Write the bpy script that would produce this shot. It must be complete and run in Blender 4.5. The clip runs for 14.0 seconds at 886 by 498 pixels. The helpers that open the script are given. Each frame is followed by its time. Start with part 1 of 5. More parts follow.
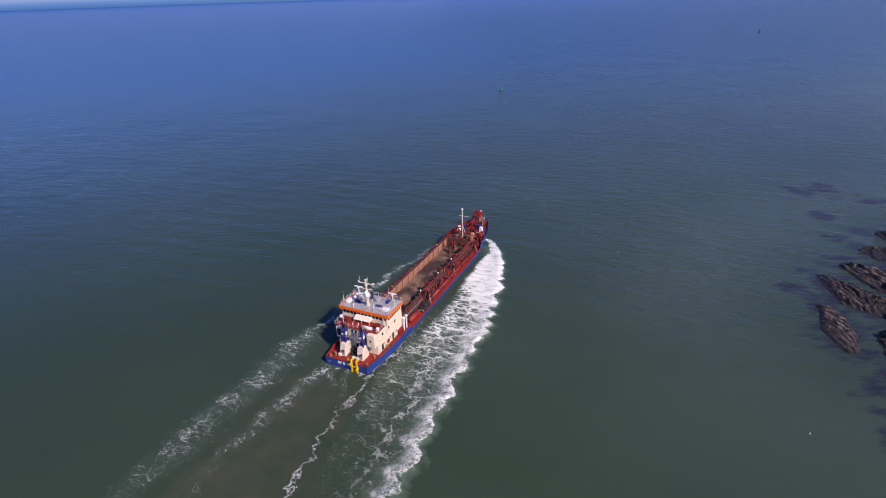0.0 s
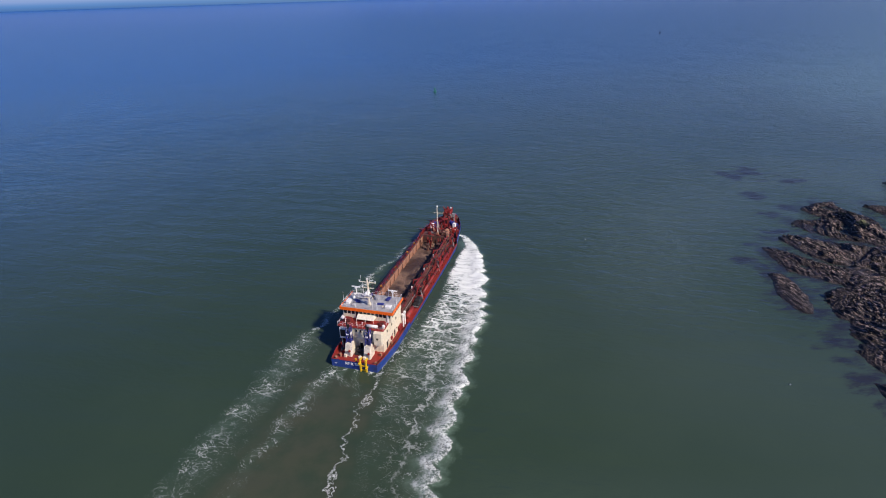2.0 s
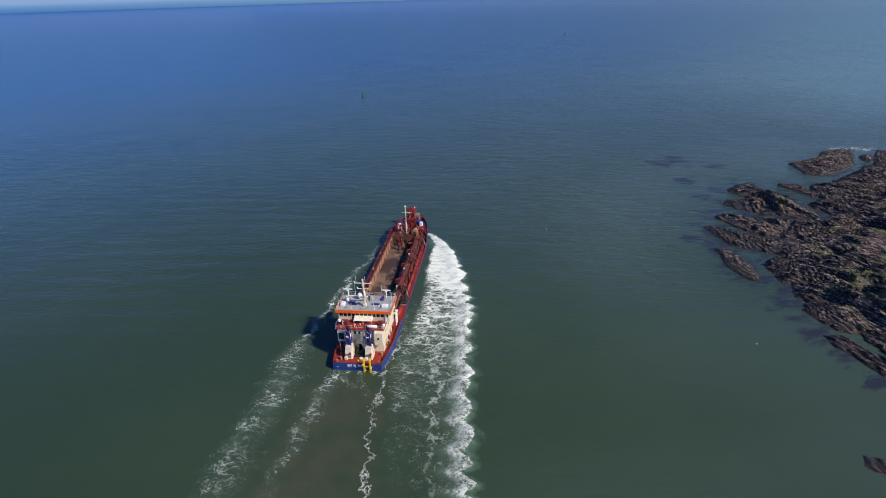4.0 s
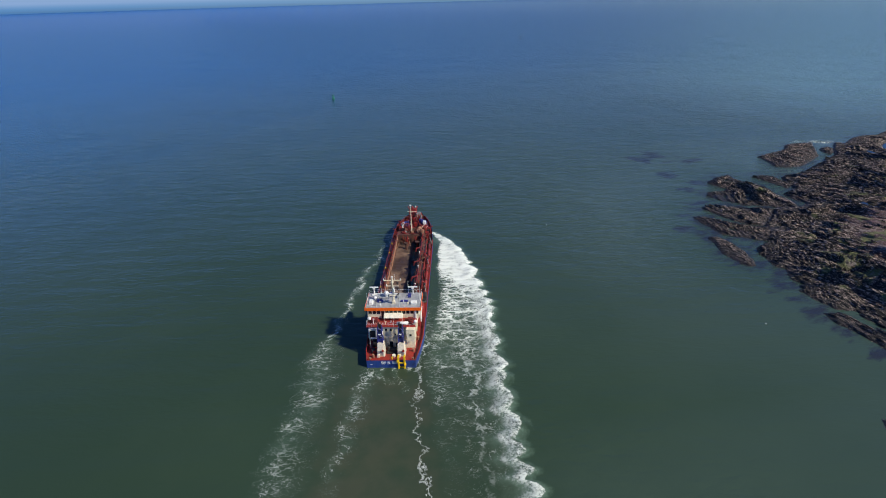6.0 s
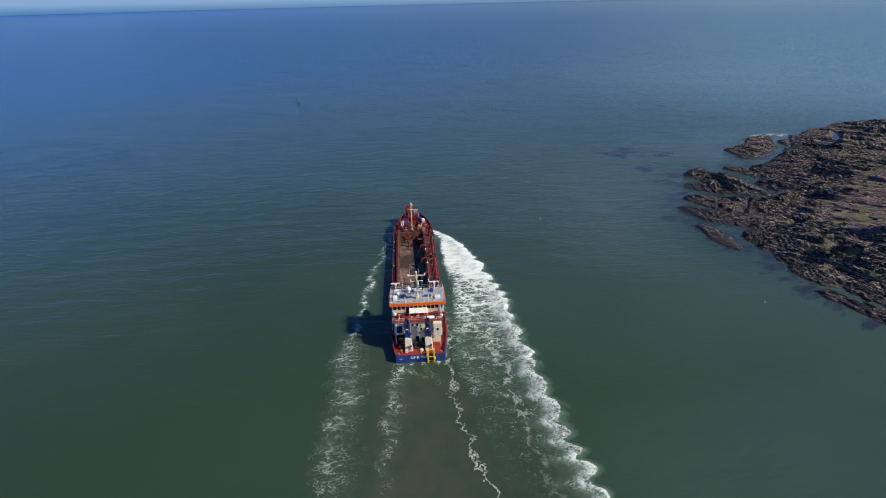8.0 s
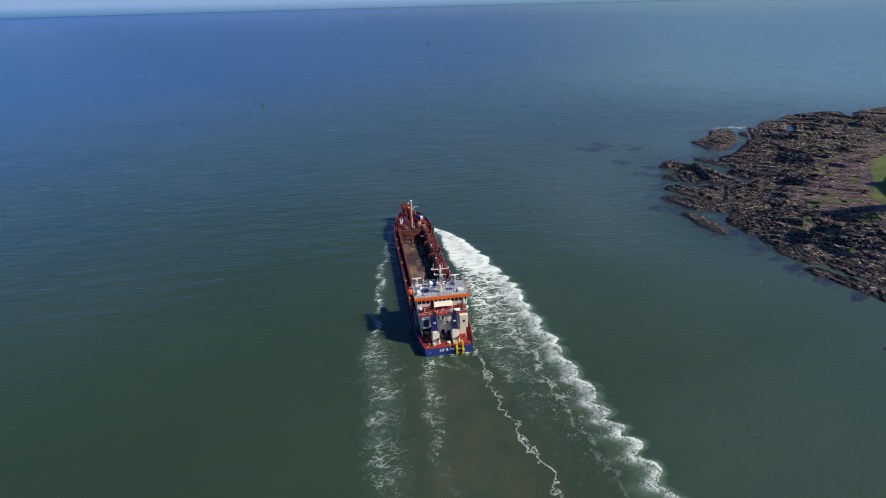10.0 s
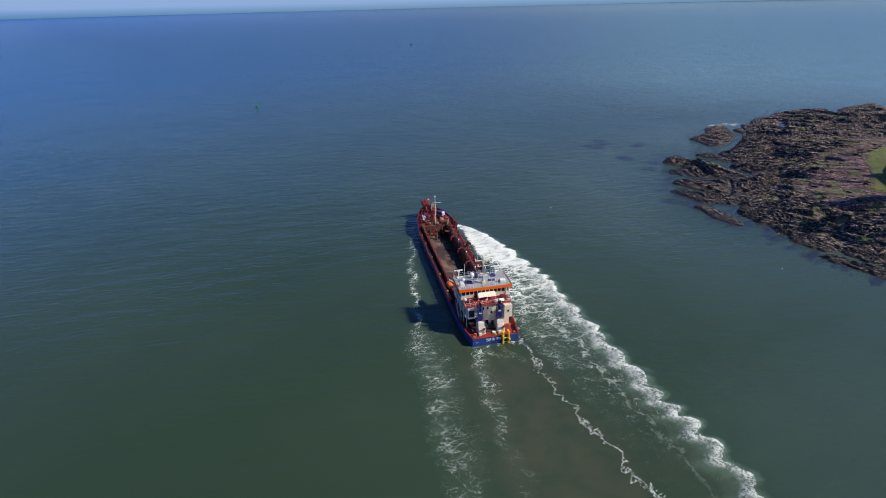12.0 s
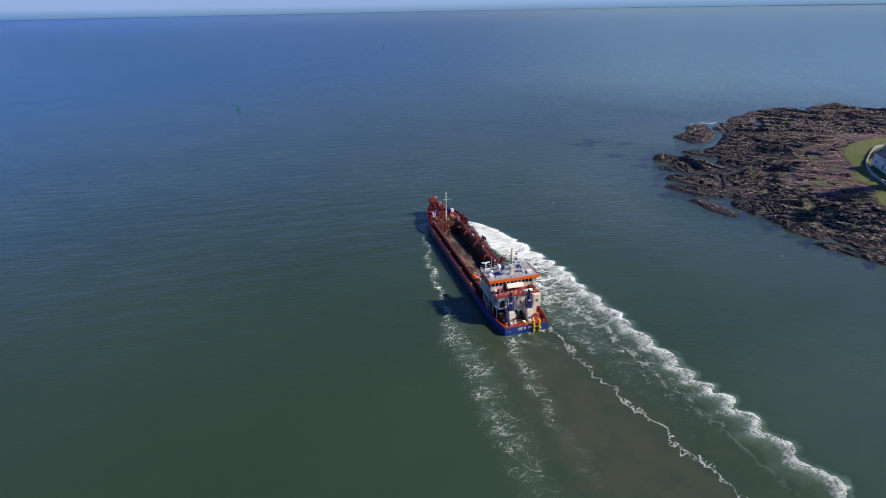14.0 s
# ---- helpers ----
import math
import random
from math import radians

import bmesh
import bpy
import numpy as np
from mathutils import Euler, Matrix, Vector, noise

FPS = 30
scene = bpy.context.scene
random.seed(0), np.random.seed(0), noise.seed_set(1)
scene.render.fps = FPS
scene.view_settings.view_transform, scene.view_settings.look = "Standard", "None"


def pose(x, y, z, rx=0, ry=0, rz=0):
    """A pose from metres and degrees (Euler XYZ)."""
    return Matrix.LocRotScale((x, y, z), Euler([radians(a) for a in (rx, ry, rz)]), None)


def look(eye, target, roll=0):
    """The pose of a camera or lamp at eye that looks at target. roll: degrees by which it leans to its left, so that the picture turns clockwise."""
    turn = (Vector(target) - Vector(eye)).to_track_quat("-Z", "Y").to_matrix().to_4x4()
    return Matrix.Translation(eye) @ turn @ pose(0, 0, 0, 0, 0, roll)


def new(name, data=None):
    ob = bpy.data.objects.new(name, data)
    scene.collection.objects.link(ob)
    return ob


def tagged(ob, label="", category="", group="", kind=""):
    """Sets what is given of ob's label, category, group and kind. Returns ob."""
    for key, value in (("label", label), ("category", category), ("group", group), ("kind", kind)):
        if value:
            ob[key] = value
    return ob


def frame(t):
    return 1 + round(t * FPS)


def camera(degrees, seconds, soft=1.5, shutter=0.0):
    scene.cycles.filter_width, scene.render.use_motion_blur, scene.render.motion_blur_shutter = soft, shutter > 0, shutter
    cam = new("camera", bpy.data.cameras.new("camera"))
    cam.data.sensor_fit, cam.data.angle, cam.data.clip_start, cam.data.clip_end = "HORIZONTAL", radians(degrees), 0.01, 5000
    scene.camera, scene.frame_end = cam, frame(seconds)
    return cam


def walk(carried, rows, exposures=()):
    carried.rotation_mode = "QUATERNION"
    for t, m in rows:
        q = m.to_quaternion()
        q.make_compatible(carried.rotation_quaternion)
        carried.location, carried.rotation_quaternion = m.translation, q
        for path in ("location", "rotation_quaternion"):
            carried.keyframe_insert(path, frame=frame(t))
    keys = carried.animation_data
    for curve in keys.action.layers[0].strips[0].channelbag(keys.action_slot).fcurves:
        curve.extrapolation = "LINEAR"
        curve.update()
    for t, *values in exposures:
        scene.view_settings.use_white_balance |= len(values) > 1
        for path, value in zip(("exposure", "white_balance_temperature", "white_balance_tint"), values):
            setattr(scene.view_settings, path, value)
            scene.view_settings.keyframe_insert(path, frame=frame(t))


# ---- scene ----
# camera: one lens, a drone flying an arc behind the ship
cam = camera(78.23, 14.0, soft=1.0)
ROWS = [
    (0.0, 5.79, 7.19, 78.84, -0.127, -25.350, -1.795),
    (0.5, 1.28, 6.40, 78.52, -2.863, -25.333, -1.726),
    (1.0, -3.23, 5.86, 78.42, -5.276, -25.306, -1.754),
    (1.5, -7.70, 5.57, 78.45, -7.317, -25.252, -1.736),
    (2.0, -12.21, 5.33, 78.50, -8.963, -25.218, -1.708),
    (2.5, -16.73, 5.22, 78.57, -11.156, -25.181, -1.715),
    (3.0, -21.25, 5.26, 78.60, -13.898, -25.159, -1.749),
    (5.5, -42.56, 9.14, 78.14, -22.365, -24.914, -1.599),
    (6.0, -46.66, 10.22, 77.94, -23.392, -24.868, -1.539),
    (6.5, -50.79, 11.35, 77.76, -24.851, -24.823, -1.494),
    (7.0, -54.85, 12.63, 77.57, -26.288, -24.780, -1.507),
    (7.5, -58.72, 14.06, 77.26, -27.568, -24.719, -1.424),
    (8.0, -62.63, 15.56, 76.98, -28.816, -24.662, -1.405),
    (10.5, -81.48, 24.24, 75.50, -34.906, -24.455, -1.511),
    (11.0, -85.06, 26.01, 75.20, -35.277, -24.425, -1.502),
    (11.5, -88.68, 27.78, 74.96, -35.783, -24.355, -1.469),
    (12.0, -92.31, 29.48, 74.64, -36.639, -24.292, -1.402),
    (12.5, -95.90, 31.14, 74.33, -37.725, -24.235, -1.336),
    (13.0, -99.39, 32.85, 74.17, -38.689, -24.178, -1.329),
    (13.5, -102.93, 34.57, 74.05, -39.533, -24.084, -1.277),
    (14.0, -106.43, 36.15, 73.73, -40.250, -24.005, -1.102),
]
walk(cam, [(t, pose(x, y, z, 0, 0, yaw) @ pose(0, 0, 0, 90 + pitch) @ pose(0, 0, 0, 0, 0, roll)) for t, x, y, z, yaw, pitch, roll in ROWS],
     exposures=[(0.0, 0.06, 6740, 28), (1.5, 0.05, 6720, 20), (3.0, 0.05, 6730, 13), (5.5, 0.05, 6760, 4), (8.0, 0.07, 6770, 3), (11.0, 0.11, 6780, 5), (14.0, 0.17, 6810, 11)])

# ---- sky and sun ----
SUN_AZ, SUN_EL = 139.5, 39.5          # clockwise from +y, height
world = bpy.data.worlds.new("sky")
scene.world = world
world.use_nodes = True
wn = world.node_tree
sky = wn.nodes.new("ShaderNodeTexSky")
sky.sky_type = "NISHITA"
sky.sun_disc = False
sky.sun_elevation, sky.sun_rotation = radians(SUN_EL), radians(SUN_AZ)
sky.air_density, sky.dust_density, sky.ozone_density = 1.0, 0.1, 4.0
wn.nodes["Background"].inputs["Strength"].default_value = 0.072
tint = wn.nodes.new("ShaderNodeMixRGB")
tint.blend_type = "MULTIPLY"
tint.inputs[0].default_value, tint.inputs[2].default_value = 1.0, (0.49, 0.80, 1.46, 1)
wn.links.new(sky.outputs["Color"], tint.inputs[1])
wn.links.new(tint.outputs[0], wn.nodes["Background"].inputs["Color"])
sun = new("sun", bpy.data.lights.new("sun", "SUN"))
sun.data.energy, sun.data.angle, sun.data.color = 4.6, radians(3.2), (1.0, 0.93, 0.82)
sun.matrix_world = look((900 * math.sin(radians(SUN_AZ)), 900 * math.cos(radians(SUN_AZ)), 900 * math.tan(radians(SUN_EL))), (0, 0, 0))
scene.view_settings.exposure = 0.0


# ---- materials ----
class Nodes:
    """A short hand for building a node tree."""

    def __init__(self, name):
        self.mat = bpy.data.materials.new(name)
        self.mat.use_nodes = True
        self.t = self.mat.node_tree
        self.bsdf = self.t.nodes["Principled BSDF"]

    def put(self, kind, **sets):
        n = self.t.nodes.new("ShaderNode" + kind)
        for k, v in sets.items():
            setattr(n, k, v)
        return n

    def wire(self, a, b):
        self.t.links.new(a, b)

    def give(self, socket, v):
        if isinstance(v, bpy.types.NodeSocket):
            self.wire(v, socket)
        elif isinstance(v, tuple) and len(v) == 3 and socket.type == "RGBA":
            socket.default_value = (*v, 1)
        else:
            socket.default_value = v

    def math(self, op, a, b=0.0, c=None, clamp=False):
        n = self.put("Math", operation=op, use_clamp=clamp)
        self.give(n.inputs[0], a)
        self.give(n.inputs[1], b)
        if c is not None:
            self.give(n.inputs[2], c)
        return n.outputs[0]

    def ramp(self, v, lo, hi, to_lo=0.0, to_hi=1.0):
        n = self.put("MapRange", interpolation_type="SMOOTHSTEP")
        self.give(n.inputs[0], v)
        for i, q in enumerate((lo, hi, to_lo, to_hi)):
            self.give(n.inputs[1 + i], q)
        return n.outputs[0]

    def mix(self, fac, a, b):
        n = self.put("MixRGB")
        self.give(n.inputs[0], fac)
        self.give(n.inputs[1], a)
        self.give(n.inputs[2], b)
        return n.outputs[0]

    def coords(self, scale=(1, 1, 1), turn=0.0, kind="Object"):
        c = self.put("TexCoord")
        m = self.put("Mapping")
        m.inputs["Scale"].default_value = scale
        m.inputs["Rotation"].default_value = (0, 0, radians(turn))
        self.wire(c.outputs[kind], m.inputs["Vector"])
        return m.outputs["Vector"]

    def noise(self, vec, scale, detail=3.0, rough=0.55, warp=0.0):
        n = self.put("TexNoise")
        self.wire(vec, n.inputs["Vector"])
        n.inputs["Scale"].default_value, n.inputs["Detail"].default_value = scale, detail
        n.inputs["Roughness"].default_value, n.inputs["Distortion"].default_value = rough, warp
        return n.outputs["Fac"]

    def attr(self, name):
        return self.put("Attribute", attribute_name=name).outputs["Fac"]

    def bump(self, h, strength, distance):
        n = self.put("Bump")
        self.wire(h, n.inputs["Height"])
        self.give(n.inputs["Strength"], strength)
        n.inputs["Distance"].default_value = distance
        self.wire(n.outputs["Normal"], self.bsdf.inputs["Normal"])
        return n

    def done(self, color, rough=0.5, metal=0.0, spec=None):
        self.give(self.bsdf.inputs["Base Color"], color)
        self.give(self.bsdf.inputs["Roughness"], rough)
        self.give(self.bsdf.inputs["Metallic"], metal)
        if spec is not None:
            self.give(self.bsdf.inputs["Specular IOR Level"], spec)
        return self.mat


def paint(name, color, worn, wear=0.5, rough=0.45, metal=0.0, streak=0.0, scale=0.9):
    """Ship's paint: patches of wear and dirt in two sizes, and run-off streaks down the faces."""
    n = Nodes(name)
    v = n.coords()
    big, fine = n.noise(v, scale * 0.35, 4), n.noise(v, scale * 6, 5, 0.65)
    m = n.ramp(n.math("ADD", n.math("MULTIPLY", big, 0.65), n.math("MULTIPLY", fine, 0.35)), 0.62 - 0.25 * wear, 0.78 - 0.15 * wear)
    if streak:
        s = n.noise(n.coords((3.0, 3.0, 0.18)), 1.3, 4, 0.6)
        m = n.math("MAXIMUM", m, n.ramp(s, 0.66 - 0.12 * streak, 0.84 - 0.1 * streak, 0.0, 0.8))
    tone = n.mix(n.ramp(n.noise(v, 2.2, 3), 0.3, 0.7), tuple(c * 0.86 for c in color), tuple(min(1.0, c * 1.08) for c in color))
    n.bump(fine, 0.25, 0.02)
    return n.done(n.mix(m, tone, worn), n.ramp(m, 0, 1, rough, min(0.9, rough + 0.3)), metal)


RUST, GRIME = (0.16, 0.055, 0.025), (0.09, 0.075, 0.06)
BLUE = paint("blue hull paint", (0.020, 0.054, 0.235), (0.018, 0.034, 0.11), 0.45, 0.38, streak=0.5)
RED = paint("red deck paint", (0.30, 0.026, 0.018), (0.15, 0.032, 0.022), 0.65, 0.55)
REDGEAR = paint("red gear paint", (0.27, 0.022, 0.020), (0.06, 0.016, 0.013), 0.8, 0.5, streak=0.3)
CREAM = paint("cream house paint", (0.79, 0.70, 0.52), (0.42, 0.32, 0.20), 0.3, 0.45, streak=0.5)
WHITE = paint("white paint", (0.82, 0.81, 0.77), (0.5, 0.46, 0.4), 0.2, 0.42, streak=0.25)
GREY = paint("grey roof paint", (0.37, 0.37, 0.375), (0.22, 0.21, 0.21), 0.5, 0.6)
ORANGE = paint("orange band paint", (0.95, 0.15, 0.01), (0.7, 0.13, 0.02), 0.15, 0.4)
YELLOW = paint("yellow paint", (0.80, 0.50, 0.015), (0.4, 0.25, 0.03), 0.35, 0.45)
NAVY = paint("dark blue paint", (0.028, 0.035, 0.20), (0.03, 0.03, 0.07), 0.5, 0.45)
SALMON = paint("rusty hopper wall", (0.40, 0.20, 0.125), (0.22, 0.095, 0.055), 0.7, 0.75, streak=1.0)
TRUNK = paint("dirty brown coaming", (0.125, 0.055, 0.040), (0.060, 0.030, 0.023), 0.8, 0.7)
BLACK = paint("black rubber and grease", (0.018, 0.017, 0.018), (0.04, 0.03, 0.026), 0.5, 0.6)
STEEL = paint("grey steel", (0.32, 0.31, 0.30), RUST, 0.35, 0.5, metal=0.3)


def glass(name, color):
    n = Nodes(name)
    n.bsdf.inputs["IOR"].default_value = 1.5
    return n.done(color, 0.06, 0.0, 0.6)


PANE = glass("dark window glass", (0.02, 0.025, 0.03))


def sand():
    n = Nodes("wet dredged sand")
    v = n.coords()
    a, b = n.noise(v, 0.16, 4), n.noise(v, 2.4, 6, 0.7)
    c = n.mix(n.ramp(a, 0.42, 0.62), (0.055, 0.033, 0.025), (0.20, 0.125, 0.088))
    c = n.mix(n.ramp(b, 0.48, 0.68, 0, 0.7), c, (0.075, 0.045, 0.033))
    n.bump(b, 0.8, 0.3)
    return n.done(c, n.ramp(a, 0.35, 0.6, 0.45, 0.85))


SAND = sand()


def water():
    n = Nodes("estuary water")
    v = n.coords()
    foam, reef, silt = n.attr("foam"), n.attr("reef"), n.attr("silt")
    # veins of foam: ridges of warped noise in the ship's own axes, drawn out across its track
    turned = n.put("Mapping")
    turned.inputs["Rotation"].default_value = (0, 0, radians(25.3))
    n.wire(n.put("TexCoord").outputs["Object"], turned.inputs["Vector"])

    def axes(sx, sy):
        m = n.put("Mapping")
        m.inputs["Scale"].default_value = (sx, sy, 1.0)
        n.wire(turned.outputs["Vector"], m.inputs["Vector"])
        return m.outputs["Vector"]

    warp = n.put("TexNoise")
    n.wire(axes(0.22, 0.40), warp.inputs["Vector"])
    warp.inputs["Scale"].default_value, warp.inputs["Detail"].default_value, warp.inputs["Roughness"].default_value = 1.0, 4.0, 0.6

    def net(sx, sy, bend):
        """Distance to the nearest strand of a bent net of cells."""
        k = n.put("VectorMath", operation="MULTIPLY_ADD")
        n.wire(warp.outputs["Color"], k.inputs[0])
        k.inputs[1].default_value = (bend, bend, 0)
        n.wire(axes(sx, sy), k.inputs[2])
        c = n.put("TexVoronoi", feature="DISTANCE_TO_EDGE", voronoi_dimensions="2D")
        c.inputs["Scale"].default_value = 1.0
        n.wire(k.outputs[0], c.inputs["Vector"])
        return c.outputs["Distance"]

    fine = n.noise(v, 2.4, 5, 0.7)
    broad = n.noise(axes(0.15, 0.32), 1.0, 4, 0.6)
    churn = n.noise(axes(0.22, 0.75), 1.0, 6, 0.72, 0.8)
    dens = n.math("MULTIPLY", foam, n.ramp(broad, 0.34, 0.66, 0.72, 1.2))
    # curls: lines that wander about a fixed course
    bend1, bend2 = n.noise(v, 0.20, 4, 0.6, 0.6), n.noise(v, 0.85, 4, 0.65)

    def wander(course, big, small):
        w = n.math("ADD", n.math("MULTIPLY", n.math("SUBTRACT", bend1, 0.5), big), n.math("MULTIPLY", n.math("SUBTRACT", bend2, 0.5), small))
        return n.math("ADD", course, w)

    gap = n.noise(v, 0.45, 4, 0.7)
    mid_d = n.math("ABSOLUTE", wander(n.attr("wash_d"), 8.0, 4.6))
    mid_line = n.math("MULTIPLY", n.ramp(mid_d, 0.03, 0.28, 0.78, 0.0), n.math("MULTIPLY", n.attr("wash_l"), n.ramp(gap, 0.34, 0.58, 0.15, 1.0)))
    sec_d = n.math("ABSOLUTE", wander(n.attr("inner_d"), 9.0, 4.0))
    sec_line = n.math("MULTIPLY", n.ramp(sec_d, 0.10, 0.75, 1.0, 0.0), n.math("MULTIPLY", n.attr("inner_l"), n.ramp(gap, 0.36, 0.60, 0.0, 1.0)))
    sec_glow = n.math("MULTIPLY", n.ramp(sec_d, 0.3, 3.0, 0.22, 0.0), n.attr("inner_l"))
    # lace: a bent net of strands and wandering filaments
    wide = n.math("ADD", n.math("MULTIPLY", n.math("MULTIPLY", dens, dens), 0.19), n.math("MULTIPLY", dens, n.math("MULTIPLY", gap, 0.13)))
    a1 = n.math("SUBTRACT", 1.0, n.math("DIVIDE", net(0.165, 0.34, 1.1), n.math("ADD", wide, 0.002)), clamp=True)
    a2 = n.math("SUBTRACT", 1.0, n.math("DIVIDE", net(0.35, 0.72, 1.4), n.math("ADD", n.math("MULTIPLY", wide, 0.8), 0.002)), clamp=True)
    # thin foam lies in curls and crumbs, thick foam in a net
    ridge = n.math("ABSOLUTE", n.math("SUBTRACT", n.noise(axes(0.24, 0.38), 1.0, 3, 0.55, 0.9), 0.5))
    curl = n.math("ABSOLUTE", n.math("SUBTRACT", n.noise(axes(0.52, 0.68), 1.0, 2.5, 0.5, 1.0), 0.5))
    heap = n.noise(v, 0.16, 3, 0.55)
    a3 = n.math("SUBTRACT", 1.0, n.math("DIVIDE", ridge, n.math("ADD", n.math("MULTIPLY", wide, 0.34), 0.001)), clamp=True)
    a4 = n.math("SUBTRACT", 1.0, n.math("DIVIDE", curl, n.math("ADD", n.math("MULTIPLY", wide, 0.48), 0.001)), clamp=True)
    netted = n.ramp(dens, 0.16, 0.36)
    strands = n.math("MAXIMUM", n.math("MULTIPLY", n.ramp(a1, 0.12, 0.62), netted), n.math("MULTIPLY", n.math("MULTIPLY", n.ramp(a2, 0.15, 0.65), netted), n.ramp(dens, 0.25, 0.8, 0.05, 0.9)))
    strands = n.math("MAXIMUM", strands, n.ramp(a3, 0.1, 0.6, 0.0, 0.85))
    strands = n.math("MAXIMUM", strands, n.math("MULTIPLY", n.ramp(a4, 0.1, 0.6), n.ramp(gap, 0.40, 0.56)))
    strands = n.math("MULTIPLY", strands, n.math("MAXIMUM", n.ramp(heap, 0.38, 0.60, 0.25, 1.0), n.ramp(dens, 0.40, 0.60)))
    strands = n.math("MULTIPLY", strands, n.ramp(n.math("ADD", dens, n.math("MULTIPLY", gap, 0.9)), 0.38, 0.70))
    solid = n.ramp(n.math("ADD", dens, n.math("ADD", n.math("MULTIPLY", n.math("SUBTRACT", fine, 0.5), 0.8), n.math("MULTIPLY", n.math("SUBTRACT", churn, 0.5), 0.9))), 0.82, 1.02)
    white = n.math("MAXIMUM", n.math("MULTIPLY", strands, n.ramp(dens, 0.1, 0.5, 0.38, 1.0)), solid, clamp=True)
    white = n.math("MULTIPLY", white, n.ramp(foam, 0.02, 0.12))
    # the breaking edge: a bright wandering lip with scalloped billows and pale tongues of air outside it
    lip = wander(n.attr("crest_d"), 4.0, 1.8)
    cw = n.attr("crest_w")
    lip_in = n.ramp(n.math("DIVIDE", lip, cw), 0.2, 1.1, 1.0, 0.0)
    lip_on = n.math("MULTIPLY", n.ramp(lip, -0.25, 0.25), lip_in)
    lip_white = n.math("MULTIPLY", n.math("MULTIPLY", lip_on, n.attr("crest_l")), n.ramp(n.math("ADD", n.math("MULTIPLY", fine, 0.8), n.math("MULTIPLY", gap, 0.8)), 0.66, 0.90, 0.06, 1.0))
    tongue = n.math("MULTIPLY", n.math("MULTIPLY", n.ramp(lip, -2.2, 0.6), n.ramp(lip, 0.8, 8.0, 1.0, 0.0)), n.math("MULTIPLY", n.attr("crest_l"), n.ramp(bend1, 0.34, 0.60, 0.25, 0.85)))
    white = n.math("MULTIPLY", white, n.ramp(churn, 0.32, 0.54, 0.58, 1.0))
    white = n.math("MAXIMUM", n.math("MAXIMUM", white, lip_white), n.math("MAXIMUM", mid_line, sec_line), clamp=True)
    milk = n.math("MAXIMUM", n.math("MULTIPLY", n.ramp(foam, 0.03, 0.65, 0.0, 0.62), n.ramp(broad, 0.35, 0.65, 0.4, 1.0)), n.math("MAXIMUM", tongue, sec_glow), clamp=True)
    # colour of the water body
    tide = n.noise(v, 0.012, 4)
    body = n.mix(n.ramp(tide, 0.35, 0.65), (0.0290, 0.0530, 0.0300), (0.0360, 0.0615, 0.0360))
    # distance tint: far sky reflection and haze painted into the body colour
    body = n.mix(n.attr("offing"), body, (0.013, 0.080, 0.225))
    body = n.mix(n.attr("far_blue"), body, (0.004, 0.085, 0.33))
    body = n.mix(n.math("MULTIPLY", silt, n.ramp(n.noise(v, 0.18, 4), 0.3, 0.65, 0.35, 1.0)), body, (0.088, 0.080, 0.050))
    # pale shallows by the coast, and painted sheen of bright sky and glitter
    body = n.mix(n.attr("shoal_sheen"), body, (0.085, 0.122, 0.115))
    body = n.mix(n.ramp(n.attr("shoal_sheen"), 0.35, 1.05), body, (0.115, 0.21, 0.235))
    body = n.mix(milk, body, (0.15, 0.225, 0.165))
    weed = n.ramp(n.math("ADD", reef, n.math("MULTIPLY", n.math("SUBTRACT", n.noise(n.coords((0.5, 1.3, 1.0), 12), 0.20, 7, 0.75), 0.5), 2.6)), 0.44, 1.0, 0.0, 0.72)
    body = n.mix(weed, body, (0.017, 0.011, 0.030))
    color = n.mix(white, body, (0.90, 0.94, 0.86))
    # ripples at three sizes, crests across the wind
    r1 = n.noise(axes(0.085, 0.23), 1.0, 2, 0.5, 0.4)
    r2 = n.noise(axes(0.30, 0.72), 1.0, 3, 0.55, 0.5)
    r3 = n.noise(v, 2.4, 3, 0.6)
    gust = n.ramp(n.noise(v, 0.02, 3), 0.3, 0.7, 0.6, 1.3)
    h = n.math("ADD", n.math("MULTIPLY", r1, 0.85), n.math("ADD", n.math("MULTIPLY", r2, 0.55), n.math("MULTIPLY", r3, n.ramp(n.attr("offing"), 0.0, 0.7, 0.09, 0.04))))
    h = n.math("MULTIPLY", h, n.math("MULTIPLY", gust, n.attr("wind")))
    h = n.math("ADD", h, n.math("MULTIPLY", white, n.math("ADD", n.math("MULTIPLY", churn, 0.35), n.math("MULTIPLY", fine, 0.18))))
    n.bump(h, 0.8, 0.8)
    n.bsdf.inputs["IOR"].default_value = 1.333
    return n.done(color, n.math("ADD", n.math("MULTIPLY", white, 0.6), n.math("ADD", n.math("MULTIPLY", n.attr("offing"), 0.10), 0.17)), 0.0, n.math("SUBTRACT", n.ramp(n.attr("offing"), 0.0, 1.0, 0.5, 0.6), n.math("MULTIPLY", n.attr("far_blue"), 0.35)))


WATER = water()


def pool():
    n = Nodes("still pool water")
    n.bsdf.inputs["IOR"].default_value = 1.333
    v = n.coords()
    n.bump(n.noise(v, 1.5, 3), 0.1, 0.05)
    return n.done(n.mix(n.ramp(n.noise(v, 0.4, 4), 0.4, 0.6), (0.010, 0.012, 0.016), (0.022, 0.024, 0.022)), 0.04, 0.0, 0.8)


POOL = pool()


